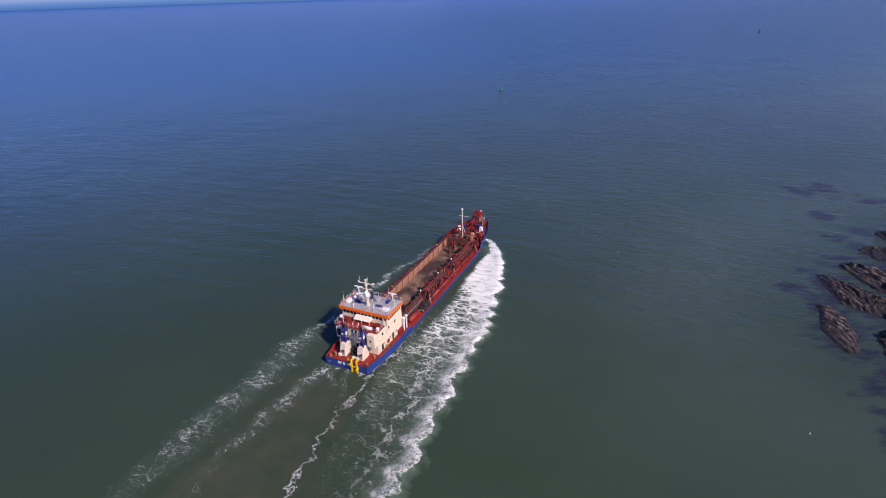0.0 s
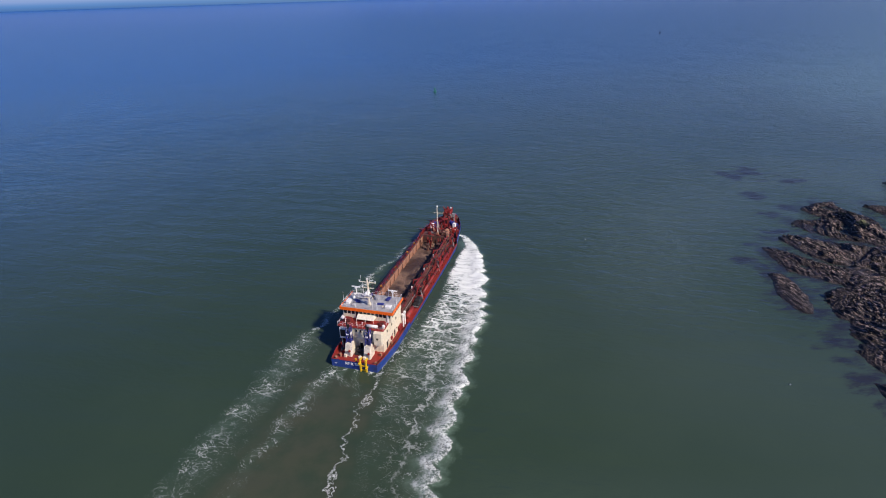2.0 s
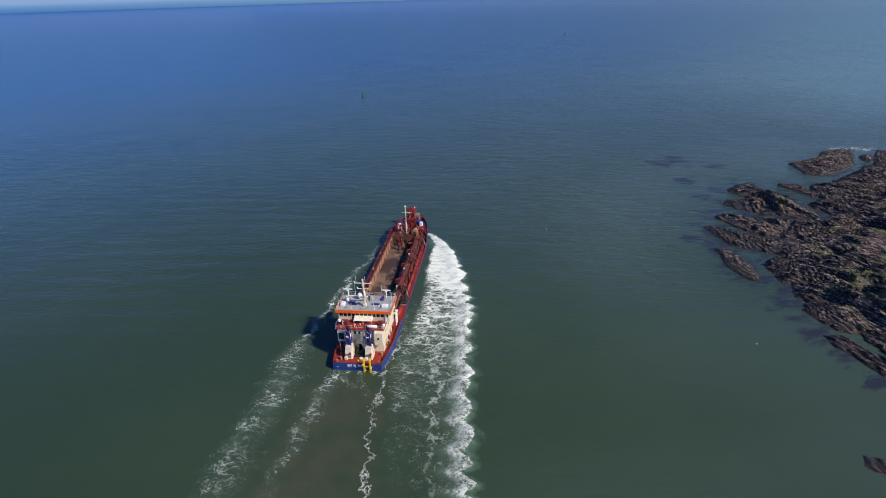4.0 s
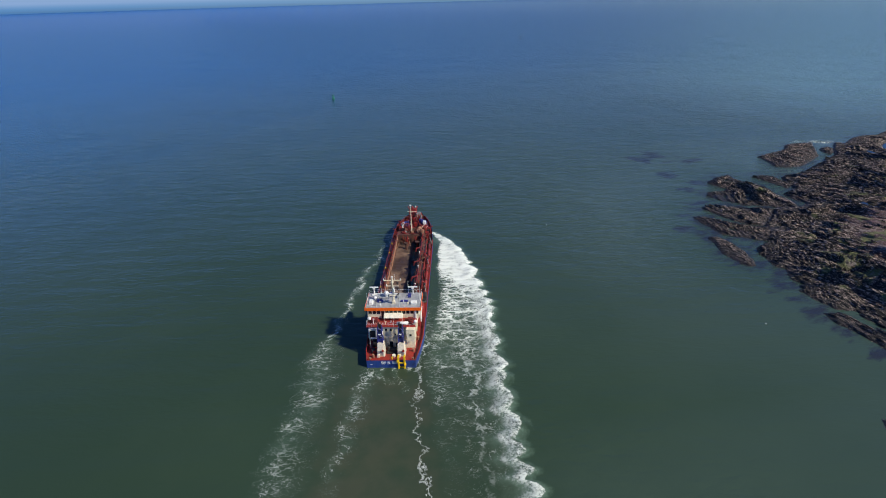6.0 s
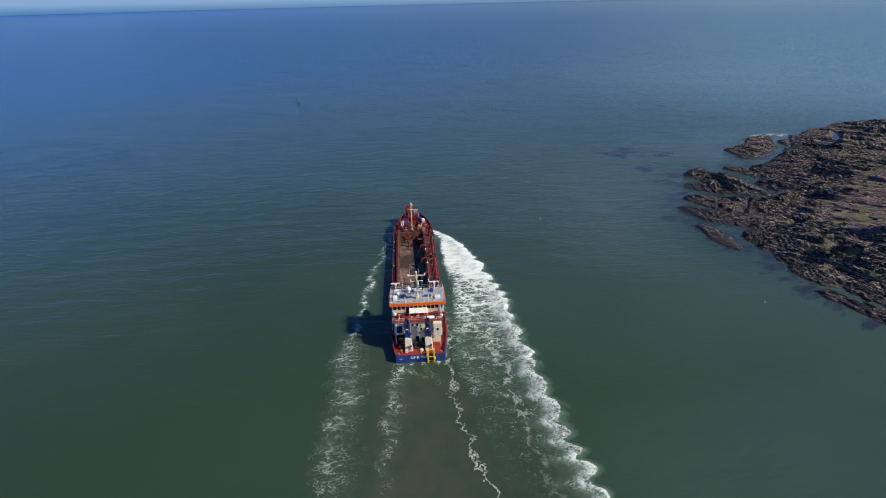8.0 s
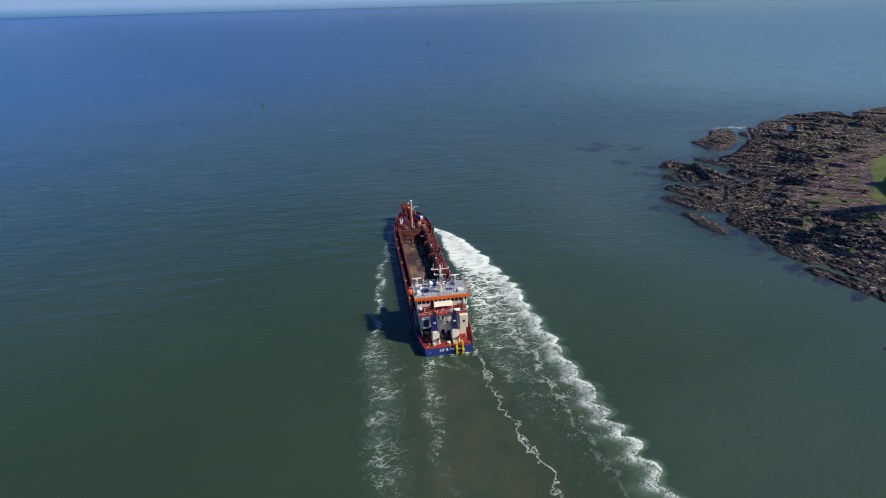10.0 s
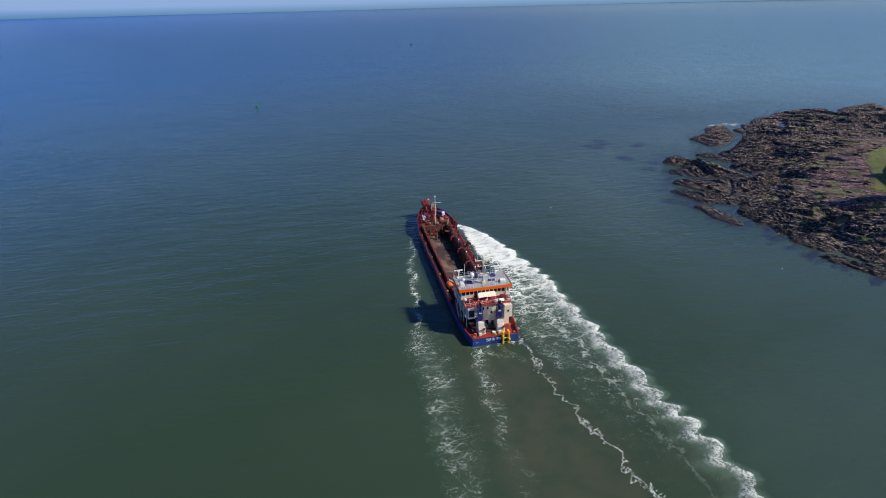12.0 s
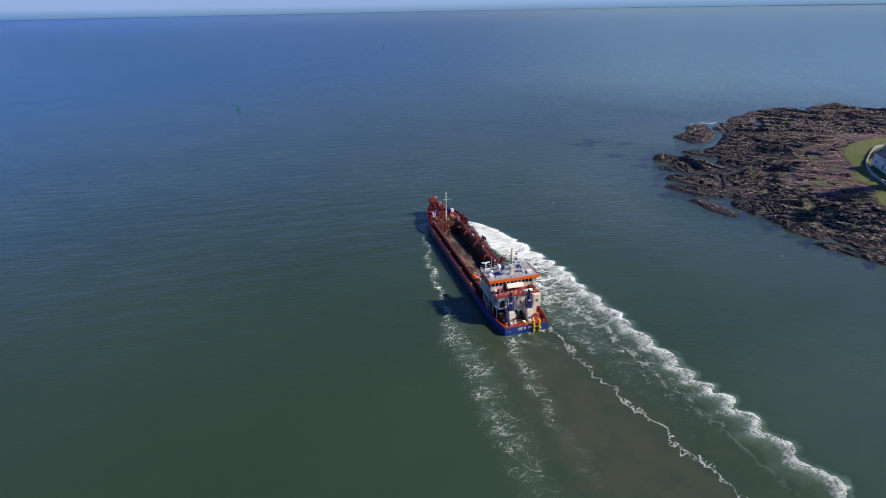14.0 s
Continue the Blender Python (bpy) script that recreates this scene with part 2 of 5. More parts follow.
def rock():
    n = Nodes("shore rock")
    v = n.coords()
    geo = n.put("NewGeometry")
    sep = n.put("SeparateXYZ")
    n.wire(geo.outputs["Position"], sep.inputs[0])
    z = sep.outputs[2]
    strata = n.noise(n.coords((0.9, 0.12, 0.9), 5), 1.0, 5, 0.65)
    fine, mid, big = n.noise(n.coords((1.3, 0.30, 1.0), 10), 1.6, 6, 0.72), n.noise(n.coords((1.7, 0.5, 1.0), 10), 0.25, 5, 0.6), n.noise(v, 0.06, 4)
    speck = n.noise(n.coords((1.0, 0.28, 1.0), 10), 3.0, 4, 0.7)
    c = n.mix(n.ramp(strata, 0.46, 0.66), (0.012, 0.010, 0.010), (0.200, 0.128, 0.108))
    # besides natural mottle, pale and near-black flecks paint lit facets and shadowed gaps
    c = n.mix(n.ramp(mid, 0.41, 0.53, 0, 0.88), c, (0.014, 0.012, 0.012))
    c = n.mix(n.ramp(fine, 0.535, 0.60, 0, 0.95), c, (0.54, 0.40, 0.335))
    c = n.mix(n.ramp(speck, 0.565, 0.64, 0, 0.85), c, (0.54, 0.44, 0.375))
    c = n.mix(n.ramp(speck, 0.485, 0.42, 0, 0.94), c, (0.005, 0.005, 0.005))
    # dry purple-red shingle above the tide, weed and lichen in patches
    shingle = n.attr("shingle")
    c = n.mix(n.math("MULTIPLY", shingle, n.ramp(n.math("ADD", mid, n.math("MULTIPLY", fine, 0.4)), 0.45, 0.75, 1.0, 0.25)), c, n.mix(fine, (0.15, 0.075, 0.078), (0.43, 0.25, 0.24)))
    alg = n.ramp(n.math("ADD", n.noise(v, 0.11, 5, 0.6), n.math("MULTIPLY", fine, 0.12)), 0.615, 0.665)
    c = n.mix(n.math("MULTIPLY", alg, n.ramp(z, 1.6, 3.5, 0, 0.8)), c, (0.15, 0.165, 0.06))
    pale = n.ramp(n.noise(v, 0.17, 5, 0.62), 0.60, 0.68, 0, 0.75)
    c = n.mix(n.math("MULTIPLY", pale, n.ramp(z, 2.0, 4.0)), c, (0.30, 0.245, 0.225))
    c = n.mix(n.ramp(z, 0.2, 1.3, 0.8, 0.0), c, (0.020, 0.016, 0.014))
    # turf
    turf = n.mix(n.ramp(big, 0.4, 0.62), (0.105, 0.150, 0.026), (0.165, 0.185, 0.045))
    turf = n.mix(n.ramp(fine, 0.3, 0.8, 0, 0.6), turf, (0.16, 0.155, 0.05))
    g = n.attr("grass")
    c = n.mix(g, c, turf)
    n.bump(n.math("ADD", n.math("MULTIPLY", strata, 1.0), n.math("ADD", n.math("MULTIPLY", fine, 0.7), n.math("MULTIPLY", speck, 0.4))), 1.0, 1.2)
    return n.done(c, n.ramp(z, 0.1, 1.5, 0.35, 0.9))


ROCK = rock()


# self-lit ring: far sea, horizon haze and low sky painted by height
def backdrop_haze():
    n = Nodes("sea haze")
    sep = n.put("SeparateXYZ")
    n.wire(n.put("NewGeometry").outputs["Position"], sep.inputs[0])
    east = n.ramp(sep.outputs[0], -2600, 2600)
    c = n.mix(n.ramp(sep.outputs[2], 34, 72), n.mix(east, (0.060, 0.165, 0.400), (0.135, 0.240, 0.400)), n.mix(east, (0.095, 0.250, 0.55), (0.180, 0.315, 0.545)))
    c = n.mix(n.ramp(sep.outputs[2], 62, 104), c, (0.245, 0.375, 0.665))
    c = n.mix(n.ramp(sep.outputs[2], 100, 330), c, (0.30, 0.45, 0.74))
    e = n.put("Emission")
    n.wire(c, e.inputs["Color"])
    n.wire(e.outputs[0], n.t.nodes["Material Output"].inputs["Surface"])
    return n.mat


HAZE = backdrop_haze()


# ---- mesh helpers ----
def part(name, bm, material, parent=None, label="", smooth=False):
    """Links a bmesh as one mesh object under a thing or a part."""
    me = bpy.data.meshes.new(name)
    bm.normal_update()
    bm.to_mesh(me)
    bm.free()
    me.materials.append(material)
    if smooth:
        me.polygons.foreach_set("use_smooth", [True] * len(me.polygons))
    ob = new(name, me)
    ob.parent = parent
    if label:
        tagged(ob, label)
    return ob


def thing(name, m, label, category, group="", kind=""):
    ob = new(name)
    ob.empty_display_size = 0.5
    ob.matrix_world = m
    return tagged(ob, label, category, group, kind)


def box(x0, x1, y0, y1, z0, z1, bevel=0.03, bm=None, taper=(1.0, 1.0), lean=(0.0, 0.0)):
    """A block with rounded edges; taper and lean act on its top."""
    bm = bm or bmesh.new()
    c = Vector(((x0 + x1) / 2, (y0 + y1) / 2, 0))
    made = bmesh.ops.create_cube(bm, size=1.0)["verts"]
    for v in made:
        up = v.co.z > 0
        k = taper if up else (1.0, 1.0)
        s = lean if up else (0.0, 0.0)
        v.co = Vector((c.x + v.co.x * (x1 - x0) * k[0] + s[0], c.y + v.co.y * (y1 - y0) * k[1] + s[1], z1 if up else z0))
    if bevel:
        edges = list({e for v in made for e in v.link_edges})
        bmesh.ops.bevel(bm, geom=edges, offset=min(bevel, 0.3 * min(x1 - x0, y1 - y0, z1 - z0)), segments=1, affect="EDGES")
    return bm


def tube(p, q, r, n=8, bm=None, r2=None):
    """A round bar from p to q."""
    bm = bm or bmesh.new()
    p, q = Vector(p), Vector(q)
    d = q - p
    m = Matrix.Translation((p + q) / 2) @ d.to_track_quat("Z", "Y").to_matrix().to_4x4()
    bmesh.ops.create_cone(bm, cap_ends=True, segments=n, radius1=r, radius2=r if r2 is None else r2, depth=d.length, matrix=m)
    return bm


def pipe(points, r, n=8, bm=None):
    bm = bm or bmesh.new()
    for p, q in zip(points, points[1:]):
        tube(p, q, r, n, bm)
    for p in points[1:-1]:
        bmesh.ops.create_icosphere(bm, subdivisions=1, radius=r * 1.04, matrix=Matrix.Translation(p))
    return bm


def ball(c, r, bm=None, squash=1.0, sub=2):
    bm = bm or bmesh.new()
    bmesh.ops.create_icosphere(bm, subdivisions=sub, radius=r, matrix=Matrix.Translation(c) @ Matrix.Diagonal((1, 1, squash, 1)))
    return bm


def smoothstep(a, b, x):
    t = np.clip((x - a) / (b - a), 0, 1)
    return t * t * (3 - 2 * t)


GRID = np.random.RandomState(7).rand(6, 256, 256)


def vnoise(x, y, size, layer=0):
    """Smooth noise, 0 to 1, of a given grain in metres."""
    u, v = x / size + 1000.3, y / size + 1000.7
    i, j = np.floor(u).astype(int), np.floor(v).astype(int)
    a, b = u - i, v - j
    a, b = a * a * (3 - 2 * a), b * b * (3 - 2 * b)
    g = GRID[layer]
    p = lambda k, l: g[(i + k) % 256, (j + l) % 256]
    return (p(0, 0) * (1 - a) + p(1, 0) * a) * (1 - b) + (p(0, 1) * (1 - a) + p(1, 1) * a) * b


def fbm(x, y, size, octaves=4, layer=0):
    total, weight = 0.0, 0.0
    for k in range(octaves):
        total, weight = total + vnoise(x, y, size / 2 ** k, (layer + k) % 6) * 0.55 ** k, weight + 0.55 ** k
    return total / weight


def seg_dist(x, y, ax, ay, bx, by):
    dx, dy = bx - ax, by - ay
    t = np.clip(((x - ax) * dx + (y - ay) * dy) / (dx * dx + dy * dy), 0, 1)
    return np.hypot(x - ax - t * dx, y - ay - t * dy), t


def line_dist(x, y, pts):
    """Distance to an open line and how far along it, 0 to 1."""
    best, along = np.full(x.shape, 1e9), np.zeros(x.shape)
    for k, (p, q) in enumerate(zip(pts, pts[1:])):
        d, t = seg_dist(x, y, *p, *q)
        along = np.where(d < best, (k + t) / (len(pts) - 1), along)
        best = np.minimum(best, d)
    return best, along


def inside_dist(x, y, pts):
    """Signed distance to a closed outline, positive within."""
    best, odd = np.full(x.shape, 1e9), np.zeros(x.shape, bool)
    for p, q in zip(pts, pts[1:] + pts[:1]):
        d, _ = seg_dist(x, y, *p, *q)
        best = np.minimum(best, d)
        if p[1] != q[1]:
            cross = ((p[1] > y) != (q[1] > y)) & (x < (q[0] - p[0]) * (y - p[1]) / (q[1] - p[1]) + p[0])
            odd ^= cross
    return np.where(odd, best, -best)


def sheet(name, xs, ys, z, material, keep=None, smooth=True, **attrs):
    """A mesh over a grid of xs, ys, with a value for each point in attrs."""
    nx, ny = len(xs), len(ys)
    X, Y = np.meshgrid(xs, ys, indexing="ij")
    co = np.stack([X, Y, z], -1).reshape(-1, 3)
    i, j = np.meshgrid(np.arange(nx - 1), np.arange(ny - 1), indexing="ij")
    a = i * ny + j
    quads = np.stack([a, a + ny, a + ny + 1, a + 1], -1).reshape(-1, 4)
    vals = {k: v.reshape(-1) for k, v in attrs.items()}
    if keep is not None:
        ok = keep.reshape(-1)[quads].any(1)
        quads = quads[ok]
        used = np.unique(quads)
        back = np.zeros(len(co), int)
        back[used] = np.arange(len(used))
        co, quads = co[used], back[quads]
        vals = {k: v[used] for k, v in vals.items()}
    me = bpy.data.meshes.new(name)
    me.vertices.add(len(co))
    me.vertices.foreach_set("co", co.astype(np.float32).ravel())
    me.loops.add(quads.size)
    me.loops.foreach_set("vertex_index", quads.astype(np.int32).ravel())
    me.polygons.add(len(quads))
    me.polygons.foreach_set("loop_start", np.arange(0, quads.size, 4, dtype=np.int32))
    me.polygons.foreach_set("use_smooth", np.full(len(quads), smooth))
    me.update(calc_edges=True)
    for k, v in vals.items():
        me.attributes.new(k, "FLOAT", "POINT").data.foreach_set("value", v.astype(np.float32))
    me.materials.append(material)
    return new(name, me)


# ---- the sea, with the ship's wake ----
SHIP = pose(-17.23, 110.24, 0, 0, 0, -25.3)       # stern on the waterline; x to starboard, y to the bow
# outlines of the rock at the waterline
COAST = [(498, -2), (498, 54), (448, 100), (400, 122), (387, 141.3), (395.8, 156.5), (408.8, 165.4), (391.2, 169.1), (373.8, 172.9), (361.1, 172.4), (350.8, 166.5), (344.9, 169.5), (359.1, 178), (356.8, 184),
         (341.2, 191.2), (327, 192.7), (318.8, 196.2), (309.9, 194.5), (301.3, 192.9), (294.6, 195.5), (284.5, 195), (270, 189.4), (268.5, 193.6), (253.3, 184.8), (242.4, 177.4), (222.3, 171.7), (199.1, 165), (190.1, 166.1),
         (184.9, 163), (181.9, 156.8), (178.1, 152.3), (168.5, 149.9), (166.2, 144.3), (166.7, 139), (161.3, 136.6), (151, 140.4), (138.9, 133.4), (132, 129.4), (121.6, 119.9), (112.9, 118.1), (109.3, 113.8), (106.6, 106.3), (107.6, 104.3),
         (102.9, 98.8), (102.9, 95.8), (97.9, 92.9), (97.5, 86.1), (97.6, 82.7), (101.3, 79.2), (99.9, 76.2), (99.9, 69), (98.5, 61), (88, 46), (79, 31), (69, -2)]
POINTS = [
    [(152.6, 174.5), (160.6, 177.8), (170.5, 178.2), (167.4, 172.6), (168.3, 165), (169.3, 162.4), (168.5, 156.3), (164.6, 148.7), (163.9, 143.2), (160.4, 137.9), (154.8, 135), (150.5, 143.8), (144.8, 147.2), (140.2, 154.8), (139.6, 162.6), (142.7, 165.4), (149.4, 163.2), (154.1, 164.9), (152.5, 170.7)],
    [(125.8, 153), (131.2, 154.5), (135.8, 150.1), (140, 146.1), (149.8, 139.5), (137.3, 132.3), (131.3, 129.8), (128.3, 132.2), (126, 138.9), (126, 149)],
    [(116.2, 147.6), (119.5, 145.6), (122.2, 139.1), (124.7, 134.3), (132.4, 127.2), (121, 119.1), (116.7, 125.7), (112.4, 131.2), (113.5, 136.3), (114.8, 144.2)],
    [(177.5, 171.7), (182.7, 170.7), (185.3, 167), (183.3, 161.9), (184, 156.1), (176, 153.6), (176.8, 162.8)],
    [(92.8, 82.6), (96.5, 81.2), (97.6, 78.5), (97.1, 74.7), (98.4, 68), (97, 60), (89.5, 52), (88.5, 58), (90.6, 67.2), (91.1, 74.8), (90.8, 78.2)],
]
LONG_SKERRY = [(105.7, 130.9), (109.2, 130.1), (107.8, 121.1), (106.5, 117), (103.5, 112), (100.9, 109.1), (99.3, 110.1), (99.2, 116), (99.5, 119.4), (103.1, 125.5)]
BROAD_SKERRY = [(207.4, 193.4), (227.2, 194.9), (242, 202.3), (257.2, 198.8), (247.5, 190.6), (235.4, 180.7), (225.1, 176.4), (211, 172.6), (203.2, 173.9), (200.5, 178.1), (206.9, 191)]
SMALL_SKERRY = [(247.4, 188.5), (255.6, 189.3), (253.8, 184.4), (243.7, 179.4), (243.5, 182.3)]
NEAR_ROCK = [(63, 50), (65, 52), (67.5, 50), (67, 47), (64.5, 46)]
REEFS = [(162, 217.5, 10), (173.2, 204.5, 5), (146.2, 191.3, 4.6), (148.6, 176.6, 4.5), (139.6, 171.8, 4.5), (127, 157.5, 4.5), (114.5, 150, 4), (105.6, 140, 4), (107, 135, 3), (101.5, 103.2, 5), (95.2, 98.6, 4.5), (102.5, 111, 3), (94.0, 90.5, 3.5), (92, 84, 3), (88, 75, 3), (87, 66, 3)]


def spread(lo, hi, step, far):
    """Even steps from lo to hi, then growing ones out to far."""
    mid = list(np.arange(lo, hi, step))
    out, s = [], step
    x = hi
    while x < far:
        out.append(x)
        s *= 1.22
        x += s
    left, s = [], step
    x = lo - step
    while x > -far:
        left.append(x)
        s *= 1.22
        x -= s
    return np.array([-far] + left[::-1] + mid + out + [far])


xs = np.unique(np.concatenate([spread(-85, 48, 0.8, 4900), np.arange(48, 290, 1.5), np.arange(290, 1500, 30.0), np.arange(-4800, 4801, 240.0)]))
ys = np.unique(np.concatenate([spread(34, 206, 0.8, 4900), np.arange(206, 262, 2.0), np.arange(262, 900, 24.0), np.arange(-4800, 4801, 240.0)]))
X, Y = np.meshgrid(xs, ys, indexing="ij")
inv = SHIP.inverted()
R = inv[0][0] * X + inv[0][1] * Y + inv[0][3]     # to starboard
F = inv[1][0] * X + inv[1][1] * Y + inv[1][3]     # towards the bow


def half_beam(f):
    return np.interp(f, [0, 4, 10, 68, 74, 79, 83, 86, 88, 89.2, 90], [5.7, 6.4, 7.0, 7.0, 6.65, 5.8, 4.7, 3.5, 2.4, 1.4, 0.0])


wob = (fbm(X, Y, 7, 3, 1) - 0.5) * 3.4 + (vnoise(X, Y, 2.2, 3) - 0.5) * 1.8
far_f = [-140, -63, -50, -34, -22, -10, 0, 14, 28, 42, 55, 64, 70, 75, 78]
scallop = 2.5 * np.abs(np.sin(F * math.pi / 6.4 + 9.0 * fbm(X * 0 + 5, F, 24, 3, 2))) * (0.35 + 1.2 * vnoise(X * 0 + 3, F, 9, 5)) - 1.2
r_out = np.interp(F, far_f, [36, 30.4, 29.4, 27.8, 26.9, 26.4, 26.0, 25.2, 24.0, 21.6, 18.7, 16.0, 13.6, 10.6, 7.8]) + scallop * smoothstep(76, 42, F)
into = r_out - R
ahead = smoothstep(77, 72.5, F)
crest_w = np.interp(F, far_f, [2.2, 2.8, 3.2, 3.6, 4.0, 4.2, 4.4, 5.0, 6.0, 7.0, 7.0, 6.0, 4.5, 3.0, 2.0])
crest_l = np.interp(F, far_f, [0.45, 0.68, 0.78, 0.86, 0.92, 0.95, 0.95, 0.95, 0.98, 1.0, 1.0, 1.0, 1.0, 1.0, 0.9]) * ahead * smoothstep(3, 5, R)
body_w = np.interp(F, [-60, 0, 20, 34, 46, 56, 64, 72, 78], [0.1, 0.4, 2.2, 5.0, 8.0, 9.5, 8.0, 4.5, 2.0])
into2 = into + 0.8 * wob
crest = np.where(into2 > 0, np.exp(-(np.maximum(into2 - 0.6 * body_w, 0) / body_w) ** 2), np.exp(-(into2 / 0.5) ** 2)) * ahead * smoothstep(3, 5, R) * np.interp(F, [0, 20, 36, 48, 78], [0.0, 0.45, 0.88, 1.25, 1.3]) * smoothstep(8.4, 10.4, R + 0.5 * wob)
lace_a = np.interp(F, [-140, -60, -40, -20, -5, 10, 24, 45, 60, 78], [0.0, 0.03, 0.07, 0.14, 0.24, 0.37, 0.53, 0.72, 0.80, 0.0])
lace_in = smoothstep(0.0, 2.0, into) * smoothstep(0.0, 3.0, R - np.interp(F, [-60, 0, 8, 18, 30, 64, 80], [14, 6.3, 7.2, 7.6, 9.0, 9.4, 8.5]) + 0.4 * wob) * lace_a
foam = np.maximum(crest, lace_in)
wash_d = R - np.interp(F, [-140, -56, -40, -31, -21, -12, 2, 14, 28], [26, 14.4, 11.0, 9.4, 7.7, 6.9, 6.5, 7.6, 8.4])
wash_l = smoothstep(28, 4, F) * np.interp(F, [-120, -60, -30, 0], [0.25, 0.75, 0.9, 0.75])
inner_d = R - np.interp(F, [-140, -50, -26, -14, 0, 20], [26, 22.3, 20.3, 19.6, 18.4, 18.4])
inner_l = smoothstep(26, 4, F) * np.interp(F, [-70, -40, -20, 0], [0.0, 0.08, 0.26, 0.45])
# threads of foam: the edge of the propeller wash, the port bow wave and its tail
wx, wy = (fbm(X, Y, 5, 3, 2) - 0.5) * 5.0, (fbm(X, Y, 5, 3, 4) - 0.5) * 5.0


def thread(pts, width, level, fade):
    d, s = line_dist(R + wx, F + wy, pts)
    return np.exp(-(d / width) ** 2) * np.interp(s, *fade) * level


port = thread([(-6.5, 78), (-8.8, 71), (-12.2, 54), (-14.6, 37), (-15.4, 20), (-16.6, 8)], 1.2, 0.41, ([0, 0.2, 0.6, 1], [0.5, 0.8, 1, 0.9]))
tail = thread([(-16.6, 8), (-16.6, -6), (-17.2, -20), (-17.0, -34), (-17.2, -60)], 4.0, 0.33, ([0, 0.5, 1], [1.0, 0.85, 0.5]))
eddy = np.maximum.reduce([thread([(-5.2, -1.5), (-6.2, -14), (-7.4, -31), (-8, -45)], 2.4, 0.36, ([0, 0.4, 1], [1.0, 0.8, 0.3])), thread([(-3.2, -0.6), (-1.5, -4.5), (1.0, -6.5)], 1.1, 0.5, ([0, 1], [1, 0.5])), thread([(1.5, -0.6), (3.0, -5), (2.5, -9)], 1.0, 0.42, ([0, 1], [1, 0.4])), thread([(5.0, -0.6), (6.4, 6), (7.3, 16), (7.4, 34)], 0.8, 0.5, ([0, 0.5, 1], [1, 0.8, 0.2]))])
stem = thread([(5.4, 79.3), (7.0, 78.0), (8.7, 76.4), (10.5, 73.8), (12.0, 70.5)], 0.75, 1.15, ([0, 0.25, 1], [0.6, 1, 1]))
surf = sum(h * np.exp(-(((X - cx) / 5.0) ** 2 + ((Y - cy) / 2.6) ** 2)) for cx, cy, h in ((261, 200, 0.55), (253, 204, 0.42), (266, 196, 0.5), (300, 197, 0.34), (325, 198, 0.36)))
foam = np.clip(np.maximum.reduce([foam, port, tail, eddy, stem, surf]), 0, 1.5)
wash = smoothstep(-14, -7, R + wob) * smoothstep(11 - 0.09 * F, 5 - 0.09 * F, R + wob)
silt = wash * smoothstep(1, -8, F) * np.interp(F, [-150, -70, -10, 0], [0.28, 0.42, 0.48, 0.35])
silt = np.maximum(silt, 0.16 * smoothstep(-1, 3, into) * smoothstep(-22, -12, R) * smoothstep(60, -10, F))
edge = np.maximum.reduce([inside_dist(X, Y, pts) for pts in [COAST, LONG_SKERRY, BROAD_SKERRY, SMALL_SKERRY] + POINTS])
reef = np.interp(Y, [60, 110], [0.50, 0.66]) * smoothstep(-9, -1, edge + (fbm(X, Y, 14, 3, 5) - 0.5) * 12)
inlet = np.zeros(X.shape)
for pts in POINTS[:3] + [LONG_SKERRY]:
    d = -inside_dist(X, Y, pts)
    inlet = np.maximum(inlet, smoothstep(30, 3, d))
    reef = np.maximum(reef, 0.80 * smoothstep(6, 0, d + (fbm(X, Y, 8, 3, 1) - 0.5) * 5))
for cx, cy, r in REEFS:
    d = np.hypot((X - cx) * 0.7, (Y - cy)) + (fbm(X, Y, 7, 4, 3) - 0.5) * 2.2 * r
    reef = np.maximum(reef, np.interp(cy, [140, 170], [0.86, 1.12]) * smoothstep(r * 1.5, r * 0.1, d))
swell = 0.035 * np.sin((0.35 * X + 0.94 * Y) * 0.62 + 2.5 * fbm(X, Y, 40, 2, 1)) * smoothstep(600, 250, np.hypot(X, Y - 120))
lift = 0.5 * np.exp(-((into - 1.0) / 1.8) ** 2) * crest_l * (0.6 + 0.8 * vnoise(X, Y, 3.0, 5)) + 0.14 * lace_in * np.sin(F * 1.7 + 3 * vnoise(X, Y, 6, 2)) + 0.25 * port
shoal_sheen = np.interp(Y, [40, 100, 140], [0.05, 0.30, 0.42]) * smoothstep(-100, -4, edge + (fbm(X, Y, 40, 3, 2) - 0.5) * 30)
# far right sea painted paler, for the brighter sky it would mirror
sky_sheen = smoothstep(-0.1, 1.8, (X + 100) / np.maximum(Y, 60)) * smoothstep(120, 620, np.hypot(X, Y))
shoal_sheen = np.maximum(shoal_sheen, 0.86 * sky_sheen)
shoal_sheen = np.maximum(shoal_sheen, np.interp(Y, [60, 120], [0.0, 0.16]) * smoothstep(-260, -60, edge) * smoothstep(-20, 60, X))
# pale patch that paints in sun glitter beside the wake
shoal_sheen = np.maximum(shoal_sheen, 0.20 * smoothstep(84, 52, Y) * smoothstep(-50, -5, X) * smoothstep(110, 70, X) * smoothstep(1, -5, into))
brim = 40 * (np.clip(np.hypot(X + 50, Y) - 2600, 0, 2300) / 2220) ** 2      # the far sea climbs to the eye's horizon
shoal_sheen = shoal_sheen * (1 - 0.6 * inlet)
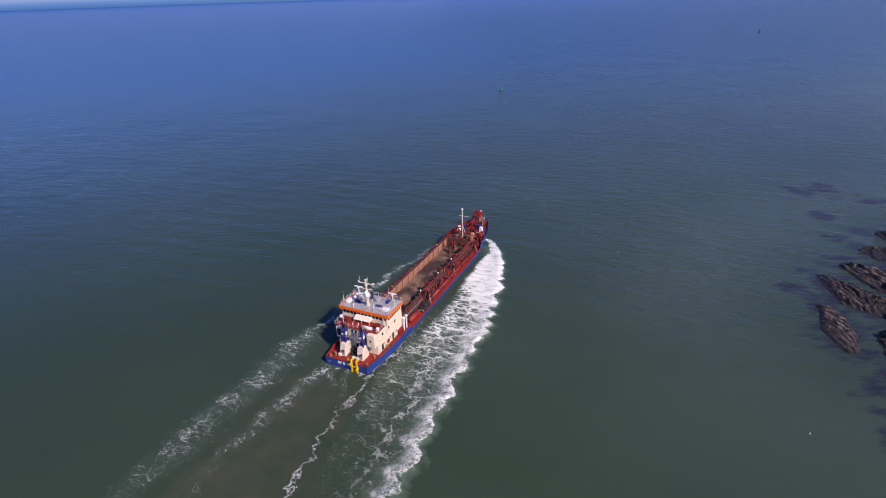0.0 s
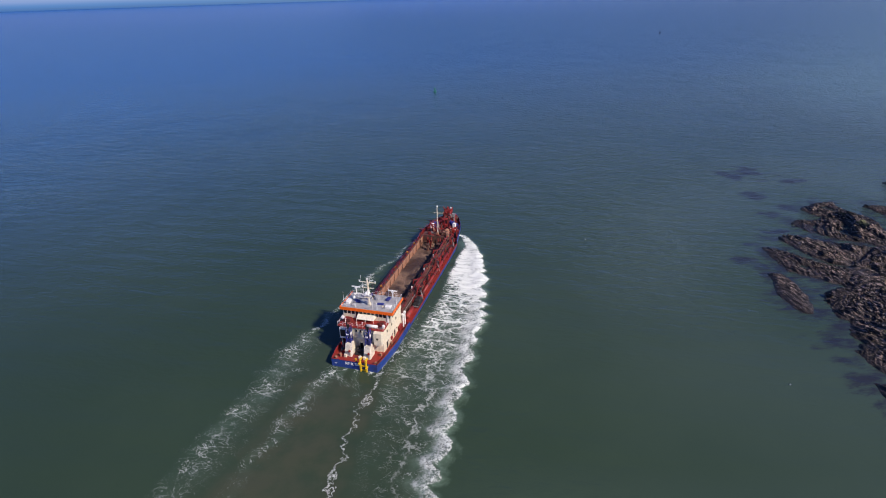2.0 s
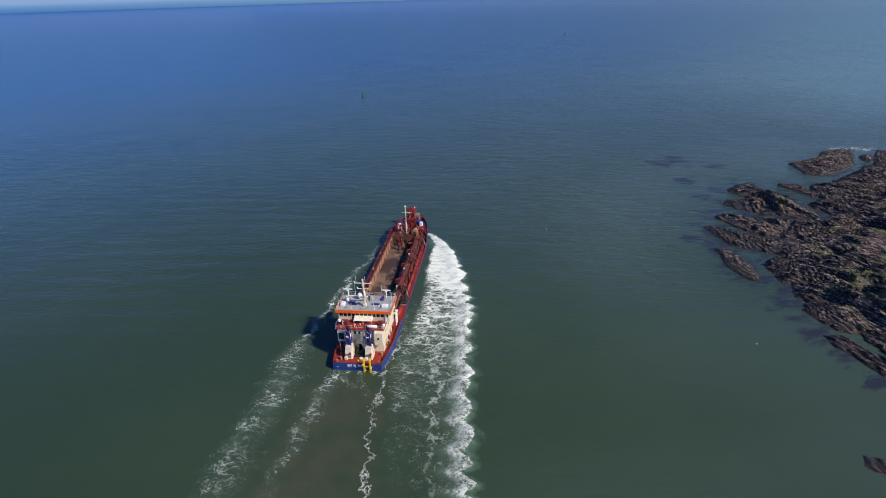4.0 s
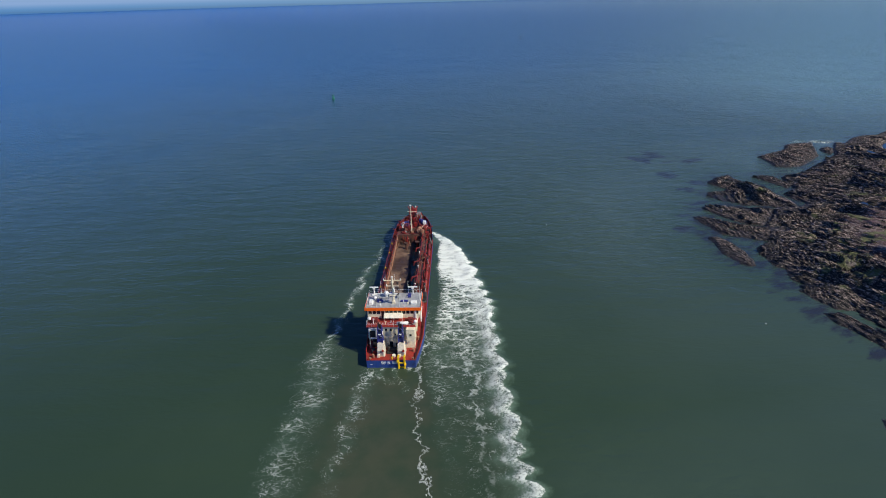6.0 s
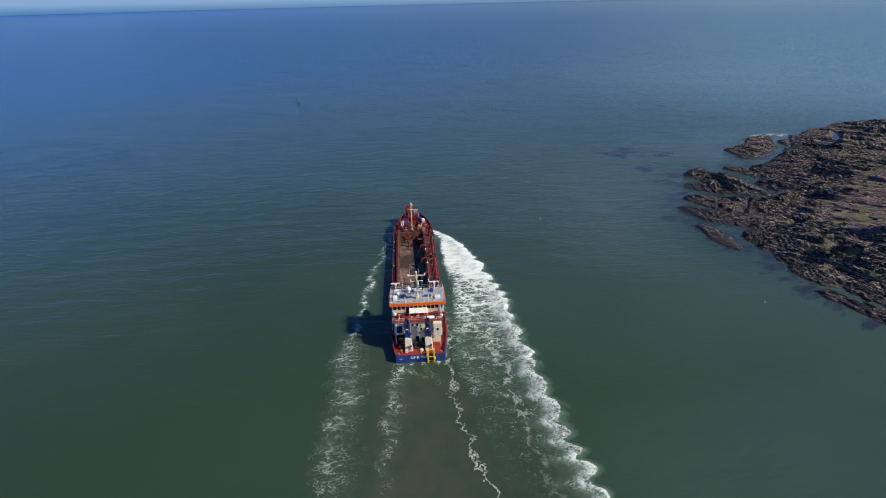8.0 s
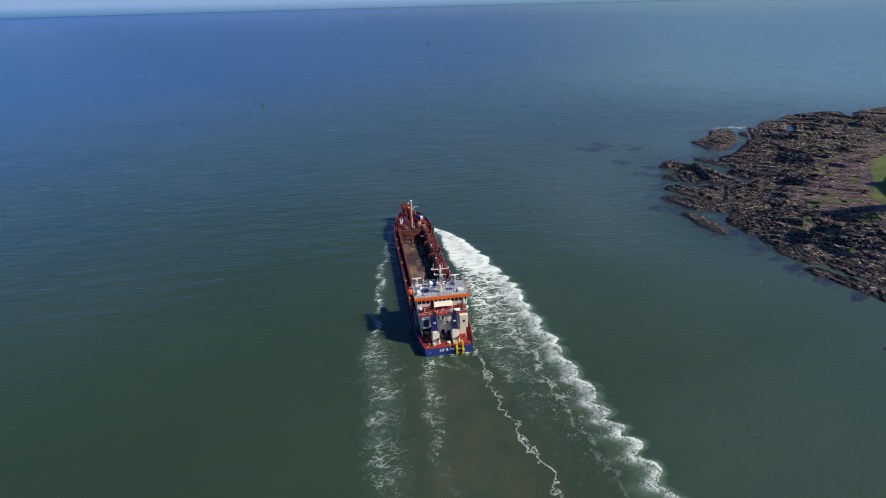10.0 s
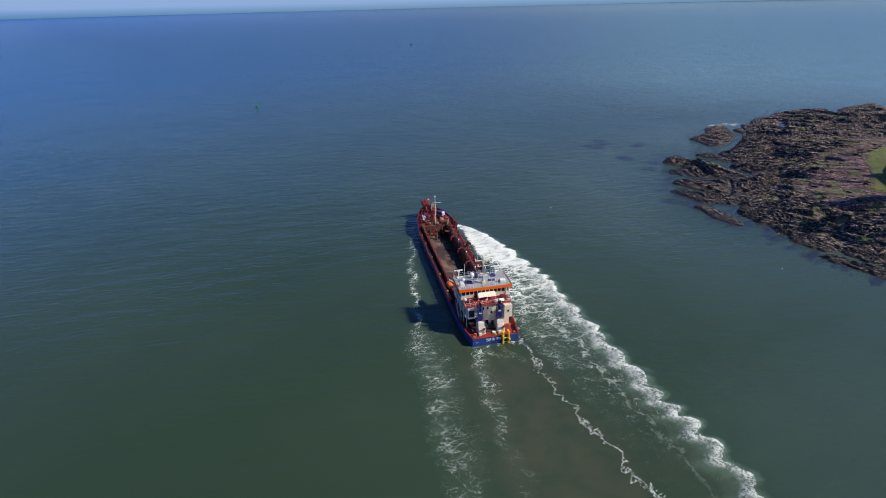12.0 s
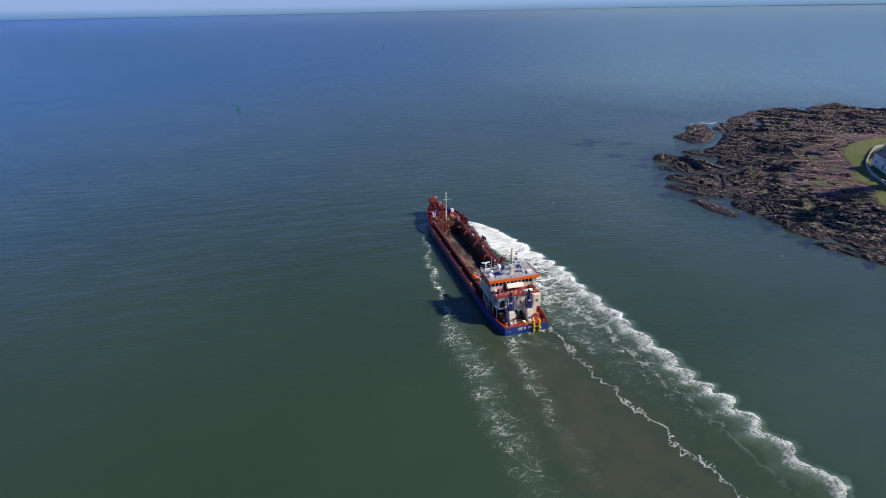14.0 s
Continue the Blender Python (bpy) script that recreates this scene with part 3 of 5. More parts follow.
# offing and the farthest blue grow with distance, to colour in reflected sky
sea = sheet("water", xs, ys, brim + (swell * smoothstep(0.0, 9.0, np.maximum(-edge, 0)) + lift) - 0.0, WATER, foam=foam, reef=reef, silt=silt, shoal_sheen=np.clip(shoal_sheen, 0, 1), offing=0.9 * smoothstep(125, 830, Y + 0.25 * np.abs(X + 50)), wind=(np.interp(X, [-90, 40, 120], [0.5, 1.0, 1.3]) * np.interp(Y, [60, 120, 220, 320], [0.30, 0.42, 1.05, 1.6]) + 0.3 * smoothstep(46, 12, X) * smoothstep(2, -8, into) * smoothstep(130, 60, Y) + 0.80 * smoothstep(20, 90, X) * smoothstep(90, 160, Y)) * np.interp(np.hypot(X, Y), [900, 2200, 3600], [1.0, 0.9, 0.75]), wash_d=wash_d, wash_l=wash_l, inner_d=inner_d, inner_l=inner_l, crest_d=into, crest_w=crest_w, crest_l=crest_l, far_blue=smoothstep(1300, 4300, np.hypot(X + 50, Y)) * smoothstep(0.55, -0.15, (X + 50) / np.maximum(np.hypot(X + 50, Y), 1.0) - 0.25))
tagged(sea, "murky green-blue estuary water with small ripples and foaming ship's wake", "sea", kind="structure")

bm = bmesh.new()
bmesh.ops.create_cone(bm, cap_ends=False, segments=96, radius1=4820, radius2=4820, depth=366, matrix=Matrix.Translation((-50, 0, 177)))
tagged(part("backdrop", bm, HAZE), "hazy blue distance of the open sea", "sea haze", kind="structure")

# ---- the headland ----
GRASS = [(279, 89.2), (251.9, 100.9), (244.4, 104.7), (227.6, 108.9), (210.5, 109), (194.1, 105.1), (179.9, 98.3), (166.2, 92.9), (152.6, 89.3), (150, 84.5), (146.7, 79.7), (137.1, 79.5), (128.7, 76.1), (124.6, 71.8), (119.8, 59.9), (120, 48), (124, -17), (398, -17), (384, 60)]


def saw(p):
    """Tilted beds: a steep broken face and a long slope behind it."""
    return np.where(p % 1 < 0.24, (p % 1) / 0.24, (1 - p % 1) / 0.76) - 0.5


def crags(x, y, sd):
    """Broken ledges along the strike, over the smooth lie of the rock."""
    u0, v0 = 0.985 * x + 0.17 * y, -0.17 * x + 0.985 * y
    u = u0 + (fbm(x, y, 26, 3, 2) - 0.5) * 18
    amp = np.clip(2.8 * fbm(u0 * 1.2, v0 * 0.40, 17, 3, 4) - 0.75, 0.1, 1.7)
    rough = smoothstep(-0.8, 9.0, sd)
    lu, lv = u + 1.2 * fbm(x, y, 9, 2, 3), v0 + 5 * fbm(x, y, 12, 2, 0)
    block = vnoise(np.floor(lu / 2.0) * 7.3, np.floor(lv / 11.0) * 5.1, 1.0, 2)
    crag = np.abs(2 * fbm(u0 * 1.3, v0 * 0.20, 6, 2, 5) - 1)
    h = rough * (2.5 * amp * saw(u / 11.0) + 0.8 * amp * saw(u / 4.2 + vnoise(x, y, 9, 1) * 1.4) + 0.7 * (block - 0.5) + 0.9 * (0.3 - crag) + 1.4 * (fbm(x, y, 16, 2, 1) - 0.5))
    gully = np.abs(2 * fbm(u0 * 1.1, v0 * 0.25, 13, 3, 3) - 1)
    h = h - rough * 2.2 * smoothstep(0.10, 0.0, gully) * smoothstep(0, 6, sd) * smoothstep(60, 25, sd)
    chips = vnoise(np.floor(lu / 0.8) * 3.1, np.floor(lv / 4.6) * 4.7, 1.0, 4) - 0.5
    grit = fbm(u0 * 1.3, v0 * 0.22, 1.7, 2, 1) - 0.5
    return h + smoothstep(-0.8, 0.8, sd) * (0.38 * chips + 0.44 * grit + 0.55 * saw(u / 1.7 + 2 * vnoise(x, y, 7, 0)))


def lie(sd):
    """Mean height of the rock at a distance from the water's edge."""
    return np.interp(sd, [-30, -5, -1, 0.0, 1.2, 3, 6, 14, 35, 60], [-6, -2.6, -1.0, 0.1, 0.6, 0.85, 1.2, 1.9, 3.2, 4.2])


def land(x, y):
    """Height, turf and shingle of the headland."""
    wx, wy = (fbm(x, y, 14, 3, 0) - 0.5) * 7, (fbm(x, y, 14, 3, 3) - 0.5) * 7
    ex, ey = x + wx * 0.10 + 1.3 * (fbm(x, y, 3, 2, 2) - 0.5), y + wy * 0.16
    sd = np.maximum.reduce([inside_dist(ex, ey, pts) for pts in [COAST] + POINTS])
    base = lie(sd)
    sg = inside_dist(x + wx * 0.3, y + wy * 0.3, GRASS)
    base = np.maximum(base, np.minimum(np.interp(sg, [-45, -25, -8, -1], [0, 3.6, 5.6, 7.2]), sd * 0.35))
    h = base + crags(x, y, sd)
    plateau = np.interp(sg, [-3, 0, 1.2, 10, 40, 80], [6, 7.2, 7.7, 8.8, 12.5, 14]) + 0.4 * fbm(x, y, 9, 2, 2)
    flat = smoothstep(-2.5, 0.8, sg)
    turf = smoothstep(0.2, 1.2, sg + (fbm(x, y, 4, 3, 1) - 0.5) * 3)
    beach = 1.0 * smoothstep(-27, -12, sg + (fbm(x, y, 20, 3, 0) - 0.5) * 20) * smoothstep(118, 150, x + 0.3 * (y - 80))
    h = h * (1 - 0.6 * beach * (1 - flat)) + 0.6 * beach * (1 - flat) * (base + 0.5)
    h = h * (1 - flat) + plateau * flat
    for px, py, ra, rb, turn, level in POOLS:
        c, s = math.cos(radians(turn)), math.sin(radians(turn))
        d = np.hypot(((x - px) * c + (y - py) * s) / ra, ((y - py) * c - (x - px) * s) / rb) + wx * 0.08
        h = np.where(d < 1.8, np.minimum(h, level - 0.4 + 0.75 * d ** 2), h)
    return h, turf, beach


# centre, half lengths, turn and level of the pools
POOLS = [(114.0, 89.0, 1.9, 6.4, -16, 1.8), (133.5, 92.2, 1.6, 2.6, -10, 3.2), (176.0, 122.0, 2.4, 5.0, -12, 3.2), (261.5, 170.0, 3.0, 6.0, -30, 0.9), (280.0, 174.5, 2.2, 9.0, -62, 0.8), (198, 121, 2.2, 6, -20, 3.4)]
lx, ly = np.concatenate([np.arange(56, 86, 1.5), np.arange(86, 250, 0.5), np.arange(250, 420, 0.9), np.arange(420, 505, 4.0)]), np.concatenate([np.arange(-2, 40, 3.0), np.arange(40, 56, 1.2), np.arange(56, 200, 0.5)])
LX, LY = np.meshgrid(lx, ly, indexing="ij")
hz, turf, beach = land(LX, LY)

shore = sheet("ground", lx, ly, hz, ROCK, keep=hz > -1.2, smooth=False, grass=turf, shingle=beach)
tagged(shore, "dark jagged tilted rock strata of a headland with turf above", "rocky shore", kind="structure")


for px, py, ra, rb, turn, level in POOLS:
    bm = bmesh.new()
    bm.faces.new([bm.verts.new((ra * 1.15 * math.cos(a * math.pi / 12), rb * 1.15 * math.sin(a * math.pi / 12), 0)) for a in range(24)])
    ob = part("tide_pool", bm, POOL)
    ob.matrix_world = pose(px, py, level, 0, 0, turn)
    tagged(ob, "still shallow tide pool among dark rocks", "tide pool", "pools on the shore", "structure")


def skerry(pts, top, label):
    """A low rock of tilted beds that stands clear of the shore."""
    x0, x1 = min(p[0] for p in pts) - 4, max(p[0] for p in pts) + 4
    y0, y1 = min(p[1] for p in pts) - 4, max(p[1] for p in pts) + 4
    gx, gy = np.arange(x0, x1, 0.4), np.arange(y0, y1, 0.4)
    x, y = np.meshgrid(gx, gy, indexing="ij")
    sd = inside_dist(x + 1.3 * (fbm(x, y, 3, 2, 2) - 0.5), y + 1.5 * (fbm(x, y, 4, 2, 3) - 0.5), pts)
    z = np.interp(sd, [-6, -1, 0.0, 1.2, 3, 10], [-3, -0.9, 0.15, 0.8 * top, top, 1.25 * top]) + 0.6 * crags(x, y, sd)
    ob = sheet("skerry", gx, gy, z, ROCK, keep=z > -0.8, smooth=False, grass=z * 0, shingle=z * 0)
    return tagged(ob, label, "rock", "skerries off the headland")


skerry(LONG_SKERRY, 1.0, "long low dark skerry lying along the shore in shallow water")
skerry(BROAD_SKERRY, 1.0, "broad brown jagged skerry with wet black edges off the point")
skerry(SMALL_SKERRY, 0.9, "small wave-washed black skerry beside the point")
skerry(NEAR_ROCK, 0.6, "small black rock just breaking the murky water")


def slab(seed):
    """One angular block of rock."""
    r = random.Random(seed)
    bm = bmesh.new()
    bmesh.ops.create_cube(bm, size=1.0)
    for v in bm.verts:
        v.co = Vector((v.co.x * (1.0 + r.uniform(-0.3, 0.3)), v.co.y * (1.0 + r.uniform(-0.35, 0.35)), v.co.z * (0.9 + r.uniform(-0.4, 0.4))))
    bmesh.ops.bevel(bm, geom=list(bm.edges), offset=0.09, segments=1, affect="EDGES")
    for v in bm.verts:
        v.co += Vector((r.uniform(-0.05, 0.05), r.uniform(-0.05, 0.05), r.uniform(-0.05, 0.05)))
    me = bpy.data.meshes.new("rock")
    bm.to_mesh(me)
    bm.free()
    me.materials.append(ROCK)
    return me


slabs = [slab(k) for k in range(9)]
dice = random.Random(11)
spots = np.array([(dice.uniform(92, 246), dice.uniform(58, 190)) for _ in range(2400)])
sz, sturf, _ = land(spots[:, 0], spots[:, 1])
good = [(x, y, z) for (x, y), z, g in zip(spots, sz, sturf) if z > 0.1 and g < 0.05][:300]
for k, (x, y, z) in enumerate(good):
    ob = new("rock", slabs[k % 9])
    ob.parent = shore
    size = dice.uniform(0.5, 1.2) * (1.6 if dice.random() < 0.12 else 1.0)
    ob.matrix_basis = pose(x, y, z + 0.1 * size, dice.uniform(-14, 14), dice.uniform(8, 34), dice.gauss(8, 22)) @ Matrix.Diagonal((size * 0.9, size * dice.uniform(1.1, 2.0), size * 0.62, 1))

# ---- the dredger ----
OFF_WHITE = paint("off-white paint", (0.72, 0.65, 0.52), (0.38, 0.31, 0.22), 0.45, 0.45, streak=0.6)
CANVAS = paint("cream canvas", (0.80, 0.74, 0.60), (0.6, 0.52, 0.4), 0.2, 0.7)
dredger = thing("dredger", SHIP, "blue and red hopper dredger with cream deckhouse, loaded and under way", "ship")


def kids(name, bm, material, parent, places, label=""):
    """Alike parts that share one mesh."""
    me = bpy.data.meshes.new(name)
    bm.to_mesh(me)
    bm.free()
    me.materials.append(material)
    for m in places:
        ob = new(name, me)
        ob.parent = parent
        ob.matrix_basis = m
        if label:
            tagged(ob, label)


def at(x, y, z=0.0, turn=0.0):
    return pose(x, y, z, 0, 0, turn)


def rail(points, height=1.0, step=1.5, material=None, parent=None, name="railing", r=0.02):
    """Hand rails along a line with a part for each post."""
    bm = bmesh.new()
    for k in (1.0, 0.55):
        pipe([Vector(p) + Vector((0, 0, height * k)) for p in points], r, 5, bm)
    ob = part(name, bm, material or WHITE, parent or dredger)
    places = []
    for p, q in zip(points, points[1:]):
        p, q = Vector(p), Vector(q)
        n = max(1, round((q - p).length / step))
        places += [Matrix.Translation(p.lerp(q, i / n)) for i in range(n + (q == Vector(points[-1])))]
    kids("post", tube((0, 0, 0), (0, 0, height), r * 1.1, 5), material or WHITE, ob, places)
    return ob


def loft(sections, closed=True, caps=True):
    """Skin over rings of points, one ring after another."""
    bm = bmesh.new()
    rings = [[bm.verts.new(p) for p in s] for s in sections]
    n = len(rings[0])
    for a, b in zip(rings, rings[1:]):
        for i in range(n if closed else n - 1):
            bm.faces.new((a[i], a[(i + 1) % n], b[(i + 1) % n], b[i]))
    if caps:
        bm.faces.new(rings[0][::-1])
        bm.faces.new(rings[-1])
    bmesh.ops.recalc_face_normals(bm, faces=bm.faces)
    return bm


def deck_z(f):
    return float(np.interp(f, [0, 18.5, 19.5, 68, 71, 90], [1.25, 1.25, 1.15, 1.15, 2.6, 3.1]))


def hb(f):
    return float(half_beam(f))


# hull: full sections, raked stem, tucked transom
secs = []
for f in [0, 0.25, 2, 4, 7, 10, 19, 30, 45, 60, 66, 70, 73, 76, 79, 82, 84.5, 86.5, 88, 89.2, 89.8]:
    b, d = max(hb(f), 0.12), deck_z(f)
    flare = np.interp(f, [0, 66, 82, 90], [1.0, 1.0, 0.80, 0.25])
    back = np.interp(f, [0, 78, 90], [0, 0, 3.2])
    side = [(b, f, d), (b * (0.5 + 0.5 * flare), f - back * 0.4, d * 0.5), (b * flare, f - back * 0.8, 0.0), (b * flare * 0.97, f - back, -1.6), (b * flare * 0.75, f - back, -2.4)]
    secs.append(side + [(-x, y, z) for x, y, z in side[::-1]])
hull = part("hull", loft(secs, False), BLUE, dredger, "bright blue steel hull with scuffed sides")


def strip(fs, inset, z0, z1, thick, side):
    """A standing plate that follows the hull's edge."""
    rings = []
    for f in fs:
        b, d = max(hb(f) - inset, 0.03), deck_z(f)
        rings.append([(side * b, f, d + z0), (side * b, f, d + z1), (side * max(b - thick, 0.01), f, d + z1), (side * max(b - thick, 0.01), f, d + z0)])
    return loft(rings)


AFT = [0.0, 2, 4, 7, 10, 14, 18, 19.5]
FORE = [69, 71, 73, 76, 79, 82, 84.5, 86.5, 88, 89.2, 89.8, 90]
MID = [19.5, 30, 45, 60, 69]
for s in (-1, 1):
    part("bulwark", strip(AFT, 0.0, -0.02, 0.78, 0.10, s), BLUE, hull)
    part("bulwark_lining", strip(AFT, 0.103, 0.0, 0.76, 0.05, s), RED, hull)
    part("bow_bulwark", strip(FORE, 0.0, -0.02, 1.0, 0.10, s), BLUE, hull)
    part("bow_bulwark_lining", strip(FORE, 0.103, 0.0, 0.97, 0.05, s), REDGEAR, hull)
    part("bulwark_cap", strip([0.0, 4, 10, 19.5], -0.03, 0.78, 0.86, 0.24, s), RED, hull)
    part("gunwale", strip(MID, -0.04, -0.25, 0.16, 0.22, s), RED, hull, "red gunwale plate along the side deck")
part("rubbing_strake", strip([2, 10, 30, 50, 66], -0.12, -0.62, -0.45, 0.2, 1), BLUE, hull)
part("rubbing_strake", strip([2, 10, 30, 50, 66], -0.12, -0.62, -0.45, 0.2, -1), BLUE, hull)
part("transom_plate", box(-5.72, 5.72, -0.05, 0.07, -0.6, 2.03, 0.03), BLUE, hull)
part("transom_cap", box(-5.75, 5.75, -0.08, 0.2, 2.03, 2.11, 0.02), RED, hull)
PINKRED = paint("sun-faded red paint", (0.46, 0.10, 0.09), (0.24, 0.05, 0.045), 0.5, 0.6, streak=0.3)
part("side_locker", box(-7.02, -6.2, 19.8, 68.6, 1.16, 2.45, 0.06), PINKRED, hull, "long red box bulwark along the port side")
rail([(-6.85, 20, 2.45), (-6.85, 68, 2.45)], 0.8, 2.0, REDGEAR, hull)
# yellow lights on the port rail
kids("marker_light", box(-0.22, 0.22, -0.28, 0.28, 0, 0.5, 0.06), YELLOW, hull, [at(-6.6, f, 2.45) for f in (23.5, 34, 46, 57, 64)], "yellow marker box on the rail")


def plan(fs, inset, z=0.0):
    """A deck plate that follows the hull's edge."""
    rim = [(hb(f) - inset, f, deck_z(f) + z) for f in fs]
    bm = bmesh.new()
    right = [bm.verts.new(p) for p in rim]
    left = [bm.verts.new((-p[0], p[1], p[2])) for p in rim]
    for i in range(len(rim) - 1):
        bm.faces.new((right[i], right[i + 1], left[i + 1], left[i]))
    bmesh.ops.recalc_face_normals(bm, faces=bm.faces)
    return bm


part("stern_deck", plan([0.1, 2, 4, 7, 10, 14, 18.5, 19.5], 0.12, 0.012), RED, dredger, "red painted working deck at the stern")
for s_, inner in ((-1, 5.3), (1, 4.3)):
    rings = [[(s_ * inner, f, 1.0), (s_ * (hb(f) - 0.1), f, 1.0), (s_ * (hb(f) - 0.1), f, 1.162), (s_ * inner, f, 1.162)] for f in (19.2, 30, 45, 60, 68.5, 70)]
    part("side_deck", loft(rings), RED, dredger, "red side deck along the hopper")
part("foredeck", plan([69.5, 71, 73, 76, 79, 82, 84.5, 86.5, 88, 89.2, 89.6], 0.12, 0.012), REDGEAR, dredger, "dark red cluttered foredeck")

# stern lettering: ship's name, and bars for the port of registry
def letters(text, size, x, z, parent):
    cu = bpy.data.curves.new("name", "FONT")
    cu.body, cu.size, cu.extrude, cu.offset = text, size, 0.015, 0.02
    tmp = new("lettering", cu)
    dg = bpy.context.evaluated_depsgraph_get()
    me = bpy.data.meshes.new_from_object(tmp.evaluated_get(dg))
    bpy.data.objects.remove(tmp)
    me.materials.clear()
    me.materials.append(WHITE)
    ob = new("lettering", me)
    ob.parent = parent
    ob.matrix_basis = pose(x, -0.075, z, 90, 0, 0)
    return tagged(ob, "white painted ship's name")


letters("SIF R", 1.0, -2.3, 1.0, hull)
for k, (x0, x1, z0) in enumerate([(0.25, 1.45, 1.45), (0.25, 1.3, 1.1)]):
    part("lettering_bar", box(x0, x1, -0.085, -0.05, z0, z0 + 0.22, 0.01), WHITE, hull, "white unreadable small lettering")
part("depth_mark_bar", box(-4.9, -4.3, -0.085, -0.05, 0.9, 1.0, 0.01), WHITE, hull)

# ---- hopper ----
hopper = part("hopper_floor", box(-5.0, 3.0, 19.2, 69.4, -1.6, -1.2, 0.0), TRUNK, dredger)
nx, ny = 34, 200
gx, gy = np.linspace(-5.0, 3.0, nx), np.linspace(19.2, 69.4, ny)
GX, GY = np.meshgrid(gx, gy, indexing="ij")
heap = np.interp(GX, [-5, -2, 0.2, 1.2, 3], [1.25, 1.0, 0.45, -0.5, -0.95]) + 0.9 * (fbm(GX, GY, 9, 4, 1) - 0.5) + 0.6 * (fbm(GX, GY, 2.2, 3, 2) - 0.5)
for cx, cy, w, l, h in [(-1.6, 30, 3.0, 6.5, 1.0), (0.2, 44, 2.2, 4.5, 0.65), (-2.4, 54, 3, 7, 0.35), (-1.4, 22, 3, 3, 0.5)]:
    heap = heap + h * np.clip(1.15 - np.hypot((GX - cx) / w, (GY - cy) / l), 0, 1) ** 0.8
heap = heap - 0.7 * np.exp(-((GX - 1.7 - 0.5 * np.sin(GY * 0.3)) / 0.8) ** 2)
cargo = sheet("sand_cargo", gx, gy, heap, SAND)
cargo.parent = dredger
tagged(cargo, "wet brown dredged sand heaped in the hopper")

# dark sheet: standing water that also fills in the coaming's black shadow
bm = bmesh.new()
edge_x = [0.9 + 0.5 * math.sin(0.31 * k) + 0.25 * math.sin(0.83 * k + 1) for k in range(48)]
left = [bm.verts.new((edge_x[k], 20 + k * 1.03, -0.42)) for k in range(48)]
right = [bm.verts.new((3.0, 20 + k * 1.03, -0.42)) for k in range(48)]
for k in range(47):
    bm.faces.new((left[k], right[k], right[k + 1], left[k + 1]))
part("hopper_dark_sheet", bm, POOL, dredger, "dark water on the cargo that also darkens the coaming's shadow")

TOP = 3.55
coam_p = part("port_coaming", box(-5.5, -5.02, 19, 69.6, 1.0, TOP, 0.04), REDGEAR, dredger, "dark red hopper coaming")
part("port_coaming_cap", box(-5.55, -4.95, 19, 69.6, TOP + 0.003, TOP + 0.12, 0.03), TRUNK, coam_p)
kids("wall_panel", box(0, 0.06, 0.04, 3.46, -1.0, TOP - 0.02, 0.02), SALMON, coam_p, [at(-5.02, 19.4 + 3.5 * i) for i in range(14)], "rust-streaked salmon hopper wall panel")
kids("stiffener", box(0, 0.14, -0.05, 0.05, -1.0, TOP - 0.05, 0.01), TRUNK, coam_p, [at(-4.96, 19.38 + 3.5 * i) for i in range(15)])
kids("bracket", box(-0.42, 0, -0.05, 0.05, 0.0, 1.9, 0.0, taper=(0.35, 1.0), lean=(0.14, 0.0)), REDGEAR, coam_p, [at(-5.5, 20 + 2.4 * i, 1.17) for i in range(21)])
kids("bitt", tube((0, 0, 0), (0, 0, 0.55), 0.16, 8), RED, coam_p, [at(-5.35 + 0.1 * (i % 2), 21 + 2.1 * i, TOP + 0.1) for i in range(23)], "small red post on the coaming")
rail([(-5.68, 19.5, TOP + 0.1), (-5.68, 69, TOP + 0.1)], 0.9, 2.1, REDGEAR, coam_p)
coam_s = part("starboard_coaming", box(3.02, 4.5, 19, 69.6, 1.0, TOP, 0.05), TRUNK, dredger, "broad dirty brown coaming walkway")
kids("walkway_plate", box(0.06, 1.42, 0.03, 2.37, 0, 0.05, 0.01), TRUNK, coam_s, [at(3.02, 19.2 + 2.4 * i, TOP + 0.004) for i in range(21)])
# this hopper wall's shade is put in by using the dark coaming paint
kids("shade_plate", box(-0.06, 0, 0.04, 3.46, -1.0, TOP - 0.03, 0.02), TRUNK, coam_s, [at(3.02, 19.4 + 3.5 * i) for i in range(14)])
rail([(3.15, 19.5, TOP + 0.05), (3.15, 60, TOP + 0.05)], 0.95, 2.4, TRUNK, coam_s)
rail([(4.4, 21, TOP + 0.05), (4.4, 66, TOP + 0.05)], 0.95, 2.4, REDGEAR, coam_s)
kids("deck_lamp", ball((0, 0, 1.2), 0.22, tube((0, 0, 0), (0, 0, 1.2), 0.05, 6)), WHITE, coam_s, [at(3.5, 31.9, TOP), at(3.5, 52.8, TOP), at(3.6, 43, TOP)], "small white deck lamp")
part("forward_bulkhead", box(-5.5, 4.5, 69.4, 69.9, -1.2, TOP + 0.1, 0.05), TRUNK, dredger)
part("aft_bulkhead", box(-5.5, 4.5, 18.7, 19.1, -1.2, TOP + 0.1, 0.05), TRUNK, dredger)
kids("inner_stiffener", box(-0.16, 0, -0.06, 0.06, -1.0, TOP - 0.08, 0.01), BLACK, coam_s, [at(2.96, 20.2 + 1.75 * i) for i in range(28)])
part("inner_pipe", tube((2.72, 20, 2.2), (2.72, 66, 2.3), 0.14, 8), BLACK, coam_s)
walk_gear = random.Random(17)
